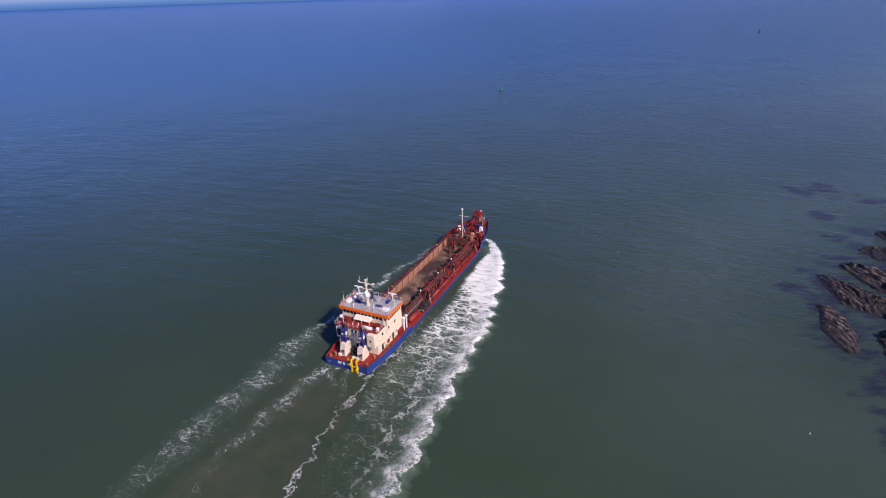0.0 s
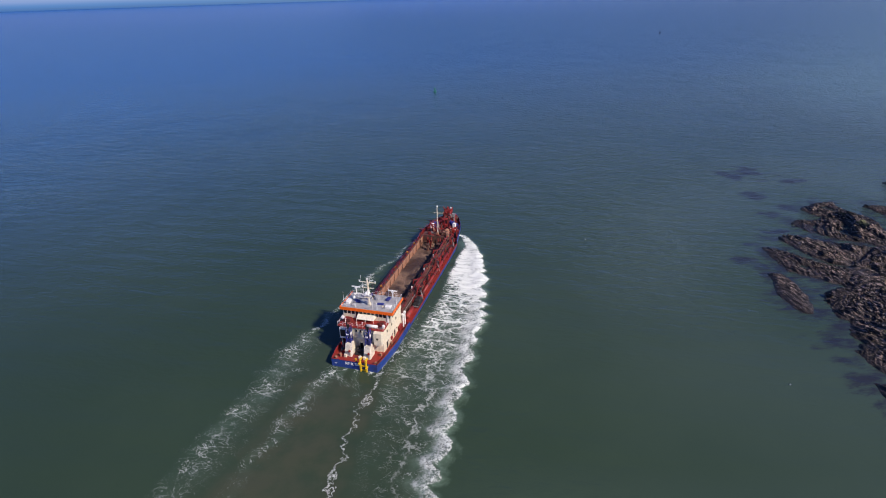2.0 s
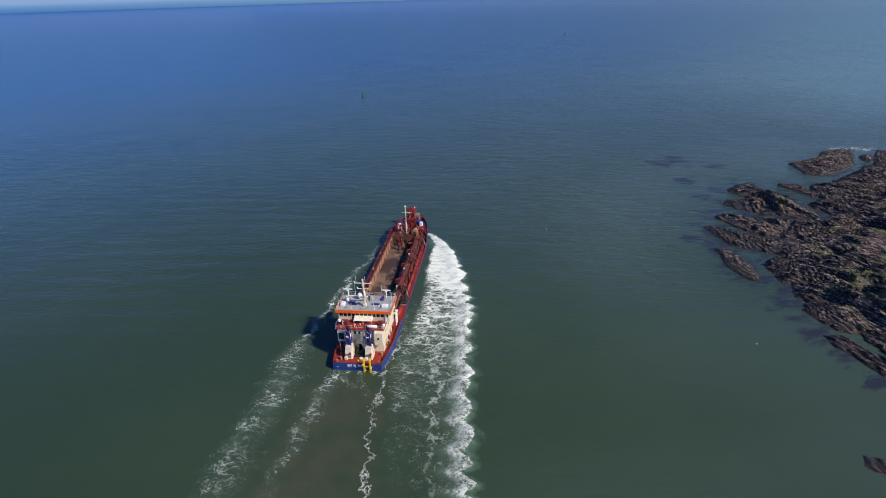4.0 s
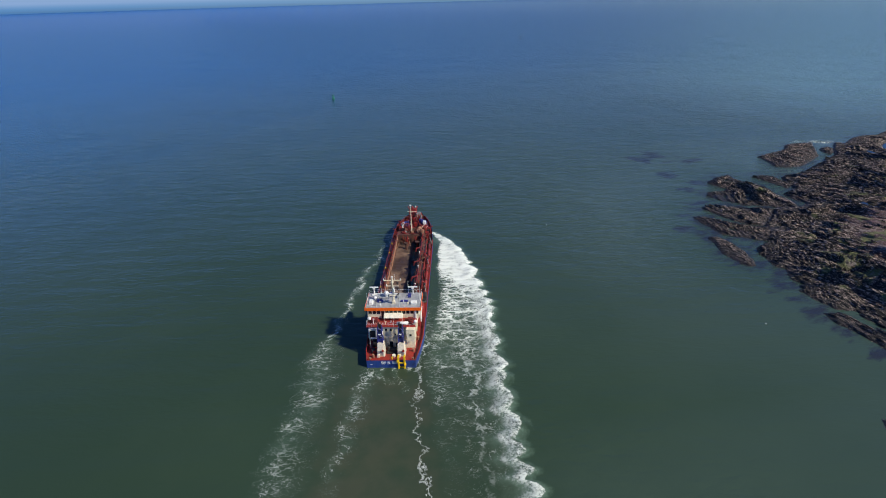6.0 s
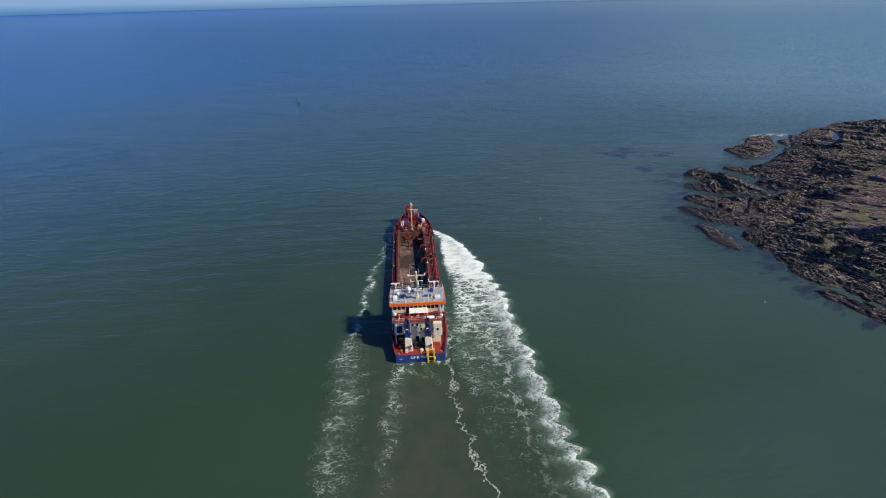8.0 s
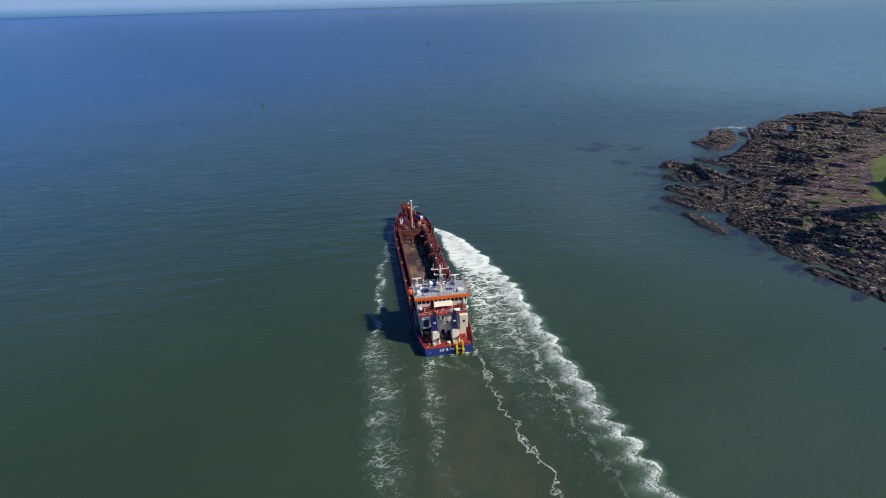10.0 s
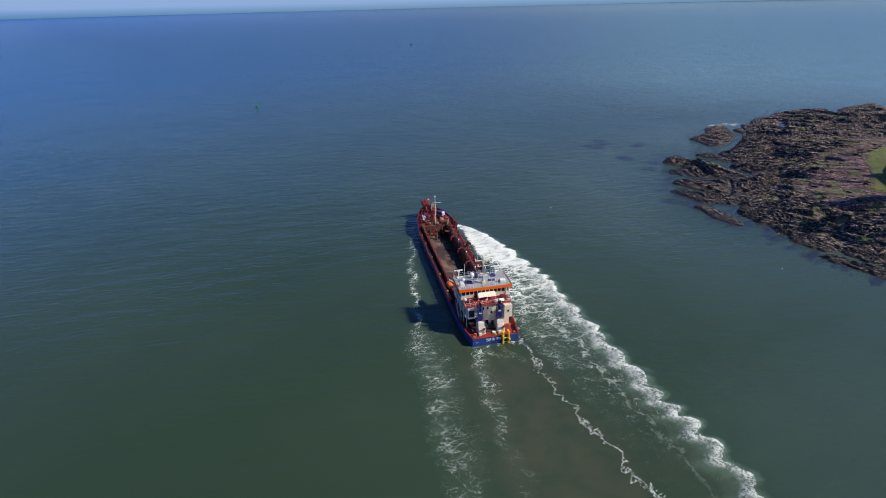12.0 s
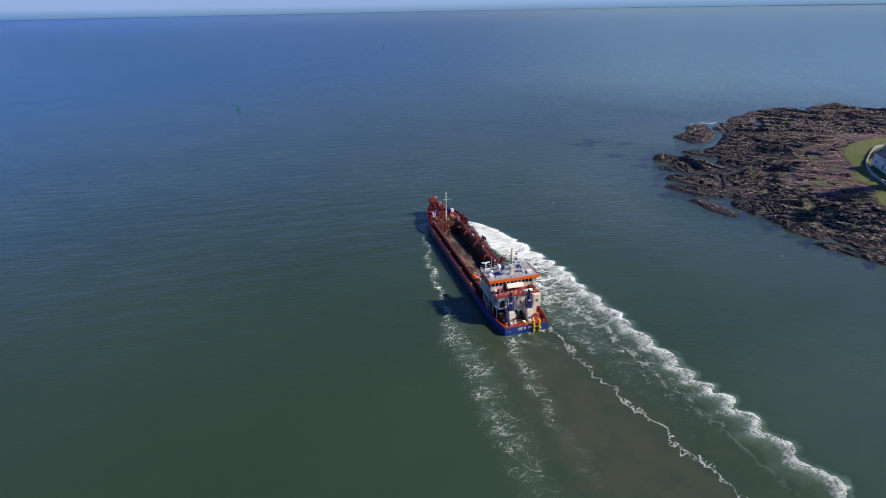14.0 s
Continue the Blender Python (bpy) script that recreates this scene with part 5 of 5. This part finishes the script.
# exhaust casings
for s, x in ((-1, -2.65), (1, 2.2)):
    c = part("exhaust_casing", box(x - 0.95, x + 0.95, 2.4, 5.2, 1.25, 4.3, 0.12, taper=(0.80, 0.66), lean=(-0.1, 0.4)), OFF_WHITE, dredger, "off-white exhaust casing on the stern deck")
    # navy lattice frame round the exhaust pipes
    cx, cy = x - 0.1, 4.2
    lat = part("funnel_frame", box(cx - 0.5, cx + 0.5, cy - 0.35, cy + 0.5, 4.3, 5.2, 0.06), NAVY, c, "dark blue lattice frame round the exhaust pipes")
    for dx, dy in ((-0.62, -0.55), (0.62, -0.55), (-0.62, 0.6), (0.62, 0.6)):
        part("upright", tube((cx + dx, cy + dy, 4.2), (cx + dx * 0.72, cy + dy * 0.72 + 0.2, 8.5), 0.11, 7), NAVY, lat)
    for k in range(4):
        z, w = 4.9 + 0.95 * k, 0.62 - 0.045 * k
        part("hoop", box(cx - w - 0.05, cx + w + 0.05, cy - 0.5 + 0.05 * k, cy - 0.4 + 0.05 * k, z, z + 0.14, 0.02), NAVY, lat)
        part("hoop", box(cx + s * w - 0.05, cx + s * w + 0.05, cy - 0.45 + 0.05 * k, cy + 0.65, z, z + 0.14, 0.02), NAVY, lat)
        part("diagonal", tube((cx - w * (-1) ** k, cy - 0.5, z), (cx + w * (-1) ** k, cy - 0.4, z + 0.9), 0.055, 6), BLUE, lat)
    part("badge", box(cx + 0.55, cx + 0.61, cy - 0.35, cy + 0.45, 6.3, 7.1, 0.02), WHITE, lat, "white plain badge plate")
    part("badge", box(cx - 0.4, cx + 0.25, cy - 0.56, cy - 0.5, 6.5, 6.8, 0.02), WHITE, lat)
    part("guard_plate", box(cx + s * 0.2, cx + s * 0.58, cy - 0.5, cy - 0.42, 5.0, 6.3, 0.02), NAVY, lat)
    for dx, dy, top in ((-0.2, 0.0, 9.6), (0.22, 0.1, 9.1), (0.0, 0.35, 8.9)):
        part("exhaust_pipe", tube((cx + dx, cy + dy + 0.1, 4.3), (cx + dx, cy + dy, top), 0.17, 8), BLACK, c)
    part("louvre_panel", box(x - 0.6, x + 0.6, 2.42, 2.52, 1.6, 2.7, 0.02, lean=(0, 0.12)), STEEL, c)
    part("ladder_side", tube((x - s * 0.95, 2.6, 1.3), (x - s * 0.8, 3.3, 4.3), 0.05, 5), WHITE, c)
    part("casing_step", box(x - 0.9, x - 0.2, 2.0, 2.5, 1.26, 2.0, 0.05), CREAM, c)
    part("valve_wheel", tube((x + 0.5, 2.3, 2.9), (x + 0.5, 2.5, 2.9), 0.28, 10), RED, c)
# stern deck gear
winch = part("mooring_winch", tube((-1.2, 4.6, 1.9), (1.0, 4.6, 1.9), 0.5, 12), BLACK, dredger, "black mooring winch between the casings")
part("winch_bed", box(-1.4, 1.0, 3.4, 6.7, 1.26, 1.6, 0.05), BLACK, winch)
part("winch_gear", box(-1.3, -0.7, 4.2, 5.4, 1.6, 2.7, 0.1), BLACK, winch)
part("rope_coil", tube((0.4, 2.6, 1.27), (0.4, 2.6, 1.65), 0.45, 12), CANVAS, winch)
part("hose_reel", tube((-4.9, 4.0, 1.9), (-4.2, 4.0, 1.9), 0.6, 12), BLACK, winch)
for x, y in ((-5.0, 1.0), (5.0, 1.0), (-4.4, 2.2), (4.9, 4.5), (5.7, 9.5), (-5.9, 9.5)):
    b = part("bollard", tube((x, y, 1.26), (x, y, 1.95), 0.24, 10), SALMON, dredger, "faded orange mooring bollard")
    part("bollard_cap", tube((x, y, 1.95), (x, y, 2.05), 0.3, 10), SALMON, b)
part("yellow_post", tube((0.2, 0.6, 1.26), (0.2, 0.6, 2.5), 0.2, 10), YELLOW, dredger, "yellow post at the stern")
part("fire_box", box(-4.6, -3.9, 3.4, 4.2, 1.26, 2.2, 0.05), RED, dredger)
fend = part("stern_ladder", box(1.55, 1.95, -0.55, -0.15, -0.5, 3.1, 0.05), YELLOW, dredger, "yellow boarding ladder frames over the stern")
part("stile", box(2.95, 3.35, -0.55, -0.15, -0.5, 3.1, 0.05), YELLOW, fend)
kids("rung", box(1.95, 2.95, -0.45, -0.25, -0.12, 0.12, 0.03), YELLOW, fend, [at(0, 0, z) for z in (0.35, 1.5)])
kids("hook", box(-0.2, 0.2, -0.5, 0.6, -0.15, 0.15, 0.03), YELLOW, fend, [at(1.75, 0, 3.05), at(3.15, 0, 3.05), at(1.6, -0.5, 2.2), at(3.3, -0.5, 1.2)])
# port side: lifeboat on its davit, stairs
boat = part("lifeboat", ball((0, 0, 0), 1.0, sub=3), ORANGE, dredger, "orange rescue boat in its davit", True)
boat.matrix_basis = pose(-6.7, 19.8, 6.5, 0, 0, 6) @ Matrix.Diagonal((0.8, 1.9, 0.65, 1))
part("davit", pipe([(-5.4, 17.6, 4.47), (-5.6, 17.6, 7.3), (-6.7, 18.4, 7.5)], 0.12, 8), WHITE, dredger)
part("davit", pipe([(-5.4, 18.5, 4.47), (-5.6, 19.6, 7.3), (-6.7, 20.9, 7.5)], 0.12, 8), WHITE, dredger)
stair = part("stair", box(-6.3, -5.6, 10.0, 10.2, 1.3, 1.5, 0.0), STEEL, dredger, "grey steel stair to the boat deck")
kids("tread", box(-0.35, 0.35, -0.14, 0.14, 0, 0.05, 0.0), STEEL, stair, [at(-6.2, 10.2 + 0.24 * i, 1.5 + 0.2 * i) for i in range(15)])
for x in (-6.57, -5.83):
    part("stringer", tube((x, 10.1, 1.4), (x, 13.8, 4.5), 0.08, 6), STEEL, stair)
    part("handrail", tube((x, 10.1, 2.3), (x, 13.8, 5.4), 0.045, 6), WHITE, stair)
part("funnel_vent", tube((-5.6, 14.4, 7.6), (-5.6, 14.4, 8.6), 0.3, 10), WHITE, dredger)

# ---- bow gear ----
fm = part("foremast", tube((-0.4, 71.4, 2.7), (-0.4, 71.4, 13.5), 0.16, 10, r2=0.11), CREAM, dredger, "cream foremast with rungs")
part("mast_yard", tube((-1.6, 71.4, 11.3), (1.8, 71.4, 11.3), 0.08, 6), CREAM, fm)
part("mast_light", box(-0.7, -0.1, 71.1, 71.6, 13.45, 13.8, 0.05), WHITE, fm)
kids("rung", box(-0.27, 0.27, -0.05, 0.05, 0, 0.05, 0.0), CREAM, fm, [at(-0.4, 71.25, 4.0 + 0.62 * i) for i in range(15)])
part("mast_brace", tube((-0.4, 71.4, 8.0), (-0.4, 74.4, 2.8), 0.1, 6), CREAM, fm)
bowg = part("bow_gantry", tube((-2.2, 81.6, 2.9), (-1.8, 87.4, 5.6), 0.42, 10), REDGEAR, dredger, "red bow discharge gantry")
part("arm", tube((0.6, 81.6, 2.9), (-0.2, 87.4, 5.6), 0.42, 10), REDGEAR, bowg)
part("head_frame", box(-2.5, 0.4, 86.9, 88.7, 5.0, 6.1, 0.15), REDGEAR, bowg)
part("head_drum", tube((-2.2, 87.6, 6.2), (0.2, 87.6, 6.2), 0.5, 12), REDGEAR, bowg)
part("crosspiece", box(-2.3, 0.5, 84.6, 85.3, 4.0, 4.6, 0.08), REDGEAR, bowg)
part("crosspiece", box(-2.3, 0.6, 82.8, 83.3, 3.1, 3.7, 0.08), REDGEAR, bowg)
part("back_stay", tube((-1.8, 80.6, 2.9), (-1.3, 85.4, 5.7), 0.25, 8), REDGEAR, bowg)
part("back_stay", tube((0.6, 80.6, 2.9), (-0.2, 85.4, 5.7), 0.25, 8), BLACK, bowg)
part("horn", tube((-2.3, 87.6, 6.0), (-2.9, 87.8, 7.2), 0.22, 8), REDGEAR, bowg)
part("horn", tube((0.2, 87.6, 6.0), (0.6, 87.8, 7.3), 0.22, 8), REDGEAR, bowg)
part("sheave", tube((-1.4, 87.6, 6.9), (-0.9, 87.6, 6.9), 0.55, 12), REDGEAR, bowg)
part("ball_joint", ball((-1.1, 88.9, 4.6), 0.85), REDGEAR, bowg, smooth=True)
part("lamp_box", box(-0.2, 0.2, 87.4, 87.8, 6.9, 7.3, 0.04), WHITE, bowg)
part("ram", tube((-1.6, 79.2, 3.2), (-1.3, 85.4, 4.6), 0.2, 8), STEEL, bowg)
part("ram", tube((-0.2, 79.2, 3.2), (-0.5, 85.4, 4.6), 0.2, 8), BLACK, bowg)
part("discharge_pipe", pipe([(2.2, 70.5, 3.2), (2.2, 78, 3.7), (0.4, 82.0, 3.9), (-0.9, 87.4, 4.6)], 0.45, 10), REDGEAR, dredger, "red discharge pipe to the bow")
for s, x, y in ((-1, -3.6, 77.6), (1, 3.5, 79.4)):
    w = part("anchor_winch", tube((x - 1.1, y, 3.8), (x + 1.1, y, 3.8), 0.8, 14), NAVY, dredger, "blue and white anchor winch")
    part("winch_motor", box(x + s * 0.2 - 0.55, x + s * 0.2 + 0.55, y - 1.9, y - 0.8, 3.0, 5.2, 0.12), WHITE, w)
    part("winch_frame", box(x - 1.5, x + 1.5, y - 1.1, y + 1.1, 2.75, 3.15, 0.05), NAVY, w)
    part("brake_drum", tube((x - s * 1.0, y - 0.2, 4.7), (x - s * 0.2, y - 0.2, 4.7), 0.75, 12), NAVY, w)
    part("control_stand", box(x - s * 1.5 - 0.3, x - s * 1.5 + 0.3, y - 0.4, y + 0.4, 2.8, 5.4, 0.08), NAVY, w)
    part("winch_tray", box(x - 1.5, x + 1.5, y - 3.2, y - 2.0, 2.8, 3.5, 0.1), CANVAS if s > 0 else SALMON, w)
rnd = random.Random(4)
for i in range(150):
    f = rnd.uniform(70.4, 87.0)
    w = hb(f) - 1.0
    x = rnd.uniform(-w, w)
    if abs(x + 0.4) < 0.7 and f < 72.5:
        continue
    z = deck_z(f)
    h = rnd.uniform(0.5, 2.2) * (1.6 if rnd.random() < 0.25 else 1.0)
    tone = (REDGEAR, REDGEAR, RED, BLACK, REDGEAR, TRUNK, STEEL)[i % 7]
    kind = i % 4
    if kind == 0:
        part("bollard", tube((x, f, z), (x, f, z + h * 0.7), rnd.uniform(0.18, 0.34), 9), tone, dredger)
    elif kind == 1:
        part("deck_locker", box(x - rnd.uniform(0.3, 0.8), x + rnd.uniform(0.3, 0.8), f - 0.4, f + 0.5, z, z + h * 0.7, 0.06), tone, dredger)
    elif kind == 2:
        part("deck_pipe", pipe([(x, f, z), (x, f, z + h), (x + rnd.uniform(-1.2, 1.2), f + rnd.uniform(-1.2, 1.2), z + h), (x + rnd.uniform(-1, 1), f + rnd.uniform(-1.5, 1.5), z + 0.1)], rnd.uniform(0.08, 0.2), 7), REDGEAR, dredger)
    else:
        part("fairlead", tube((x - 0.5, f, z + 0.4), (x + 0.5, f, z + 0.4), 0.3, 9), REDGEAR if i % 3 else BLACK, dredger)
bow_platform = part("bow_platform", box(-5.4, 4.2, 70.0, 70.4, 3.5, 3.62, 0.02), REDGEAR, dredger, "dark red walkway forward of the hopper")
kids("grating", box(-0.55, 0.55, 0.42, 2.6, 3.5, 3.6, 0.02), TRUNK, bow_platform, [at(x, 70.0) for x in (-4.8, -3.6, -1.6, 1.4, 2.6)])
kids("platform_leg", tube((0, 0, 0), (0, 0, 1.2), 0.12, 7), REDGEAR, dredger, [at(x, 72.4, 2.5) for x in (-5.0, -2, 1.2, 4.0)])
fwd = random.Random(31)
for i in range(34):
    x, f = fwd.uniform(-5.0, 4.4), fwd.uniform(64.5, 72.2)
    if abs(x + 0.4) < 0.5 and f > 70.6:
        continue
    z = TOP - 0.1 if f < 69.2 else (3.62 if f > 70.1 else TOP + 0.1)
    tone = (TRUNK, REDGEAR, BLACK, SALMON, REDGEAR)[i % 5]
    h = fwd.uniform(0.3, 1.7)
    if i % 2 and f > 69.3:
        part("platform_gear", box(x - 0.4, x + 0.4, f - 0.3, f + 0.3, z, z + h, 0.06), tone, dredger)
    elif f > 69.3:
        part("platform_pipe", pipe([(x, f, z), (x, f, z + h), (x + fwd.uniform(-1.5, 1.5), f + fwd.uniform(-0.6, 0.6), z + h)], fwd.uniform(0.08, 0.2), 7), tone, dredger)
    else:
        part("hopper_beam", tube((x, f, 0.2), (x + fwd.uniform(-0.8, 0.8), f + fwd.uniform(-0.8, 0.8), TOP + 0.2 * h), fwd.uniform(0.08, 0.2), 7), tone, dredger)
part("jet_pump", tube((1.4, 71.2, 4.2), (3.4, 71.2, 4.2), 0.6, 12), TRUNK, dredger)
part("pump_casing", ball((2.2, 73.8, 3.8), 0.95), SALMON, dredger, "faded pink pump casing", True)
rail([(-5.3, 72.5, 3.62), (4.1, 72.5, 3.62)], 1.0, 1.4, REDGEAR)
for s in (-1, 1):
    rail([(s * (hb(f) - 0.25), f, deck_z(f) + 1.0) for f in (70, 75, 80, 84.5)], 0.6, 1.6, REDGEAR)
part("starboard_davit", pipe([(6.0, 71.5, 2.6), (6.1, 71.5, 5.4), (7.0, 71.5, 5.9)], 0.16, 8), REDGEAR, dredger)
part("port_davit", pipe([(-6.0, 71.5, 2.6), (-6.1, 71.5, 4.6), (-6.9, 71.5, 5.0)], 0.16, 8), REDGEAR, dredger)

# ---- buoys ----
def buoy(name, x, y, size, material, label):
    """A lateral buoy: float, cage tower and top mark."""
    b = thing(name, at(x, y, 0), label, "buoy")
    part("float", tube((0, 0, -0.5), (0, 0, 0.9 * size), 1.25 * size, 16), material, b)
    for k in range(4):
        a = math.pi / 4 + k * math.pi / 2
        part("leg", tube((0.8 * size * math.cos(a), 0.8 * size * math.sin(a), 0.8 * size), (0.3 * size * math.cos(a), 0.3 * size * math.sin(a), 3.2 * size), 0.1 * size, 6), material, b)
    part("cage", tube((0, 0, 1.9 * size), (0, 0, 3.2 * size), 0.5 * size, 10), material, b)
    part("top_mark", tube((0, 0, 3.3 * size), (0, 0, 3.9 * size), 0.5 * size, 12, r2=0.05), material, b)
    part("lantern", tube((0, 0, 3.2 * size), (0, 0, 3.5 * size), 0.2 * size, 8), WHITE, b)


GREEN = paint("green buoy paint", (0.010, 0.20, 0.085), (0.02, 0.12, 0.06), 0.3, 0.45)
buoy("channel_buoy", 61.0, 488.0, 1.0, GREEN, "green conical channel buoy afloat in open water")
buoy("distant_buoy", 555, 990, 1.25, BLACK, "dark distant channel buoy afloat far out")

# ---- lighthouse station on the turf ----
LIME = paint("limewashed wall", (0.80, 0.79, 0.76), (0.52, 0.50, 0.46), 0.35, 0.85, streak=0.4)
WEATHERED = paint("weathered grey render", (0.50, 0.49, 0.48), (0.33, 0.32, 0.30), 0.45, 0.85, streak=0.5)
SLATE = paint("slate roof", (0.07, 0.075, 0.085), (0.12, 0.12, 0.12), 0.5, 0.6)
STONE = paint("grey stone", (0.30, 0.28, 0.26), (0.16, 0.15, 0.14), 0.6, 0.85)


def ground_at(x, y):
    return float(land(np.array([float(x)]), np.array([float(y)]))[0][0])


def wall_along(name, pts, height, thick, label):
    w = thing(name, Matrix(), label, "wall")
    for p, q in zip(pts, pts[1:]):
        z = min(ground_at(*p), ground_at(*q))
        d = Vector((q[0] - p[0], q[1] - p[1], 0))
        turn = math.degrees(math.atan2(d.y, d.x))
        m = at(p[0], p[1], z - 0.4, turn)
        a = part("wall_length", box(0, d.length + 0.05, -thick / 2, thick / 2, 0, height + 0.4, 0.03), WEATHERED, w)
        a.matrix_basis = m
        c = part("coping", box(0, d.length + 0.05, -thick / 2 - 0.08, thick / 2 + 0.08, height + 0.403, height + 0.55, 0.03), STONE, w)
        c.matrix_basis = m
    return w


arc = [(226.4, 92.3), (210.9, 96.5), (194.8, 94.5), (183.0, 92.5), (171.4, 89.0), (161.7, 84.7), (156.1, 81.5), (151.2, 78.1), (148.5, 71.6), (149.9, 63.4)]
wall_along("boundary_wall", arc, 1.1, 0.45, "pale grey curved boundary wall with grey coping on turf")
wall_along("garden_wall", [(148.9, 77.3), (144.3, 76.0), (142.8, 69.8), (146, 62.5)], 1.3, 0.4, "low white garden wall beside the path")


def cottage(x, y, turn, length, width, eaves, label):
    z = ground_at(x, y) - 0.3
    h = thing("keepers_house", at(x, y, z, turn), label, "house")
    hl, hw = length / 2, width / 2
    wall = part("wall", box(-hl, hl, -hw, hw, 0, eaves, 0.04), LIME, h)
    bm = loft([[(-hl - 0.2, -hw - 0.35, eaves), (-hl - 0.2, hw + 0.35, eaves), (-hl - 0.2, 0, eaves + width * 0.36)], [(hl + 0.2, -hw - 0.35, eaves), (hl + 0.2, hw + 0.35, eaves), (hl + 0.2, 0, eaves + width * 0.36)]])
    roof = part("roof", bm, SLATE, h, "dark slate roof")
    for cx in (-hl + 0.7, hl - 0.7):
        part("chimney", box(cx - 0.45, cx + 0.45, -0.4, 0.4, eaves + width * 0.25, eaves + width * 0.36 + 1.1, 0.04), LIME, roof)
    for side in (-1, 1):
        for k in range(3):
            wx_ = -hl + length * (k + 0.5) / 3
            win = part("window", box(wx_ - 0.55, wx_ + 0.55, side * hw - 0.06, side * hw + 0.06, 1.2, 2.7, 0.02), WHITE, h)
            part("pane", box(wx_ - 0.45, wx_ + 0.45, side * hw - 0.08, side * hw + 0.08, 1.3, 2.6, 0.0), PANE, win)
    for side in (-1, 1):
        win = part("window", box(side * hl - 0.06, side * hl + 0.06, -0.55, 0.55, 1.2, 2.7, 0.02), WHITE, h)
        part("pane", box(side * hl - 0.08, side * hl + 0.08, -0.45, 0.45, 1.3, 2.6, 0.0), PANE, win)
    return h


cottage(170.6, 80.8, 30.4, 24, 7, 5.2, "white limewashed keeper's house with dark slate roof")
cottage(200.0, 88.5, 10, 10, 5, 3.0, "small white limewashed outbuilding inside the wall")
pole = thing("flag_pole", at(165.6, 83.2, ground_at(165.6, 83.2)), "thin brown pole inside the boundary wall", "pole")
part("shaft", tube((0, 0, -0.3), (0, 0, 7.5), 0.11, 8), paint("weathered timber", (0.2, 0.13, 0.08), (0.12, 0.09, 0.06)), pole)

lz = ground_at(158.5, 67.1)
tower = thing("lighthouse", at(158.5, 67.1, lz - 0.5), "white round lighthouse tower with gallery and lantern", "lighthouse")
TALL = 40.7 - lz
part("shaft", tube((0, 0, 0), (0, 0, TALL * 0.78), 3.3, 32, r2=2.7), LIME, tower, smooth=False)
part("gallery", tube((0, 0, TALL * 0.78), (0, 0, TALL * 0.80), 3.4, 32), STONE, tower)
part("lantern", tube((0, 0, TALL * 0.80), (0, 0, TALL * 0.93), 2.0, 16), PANE, tower)
part("cupola", tube((0, 0, TALL * 0.93), (0, 0, TALL), 2.3, 16, r2=0.2), WHITE, tower)


def net_float(x, y):
    """A small white mooring float."""
    b = thing("mooring_float", at(x, y, 0.05), "small white mooring float on the water", "float", "floats off the shore")
    part("ball", ball((0, 0, 0.08), 0.17, sub=2), WHITE, b)
    part("ring", tube((0, 0, 0.22), (0, 0, 0.33), 0.04, 6), STEEL, b)


net_float(63.0, 166.5)
net_float(75.2, 85.4)
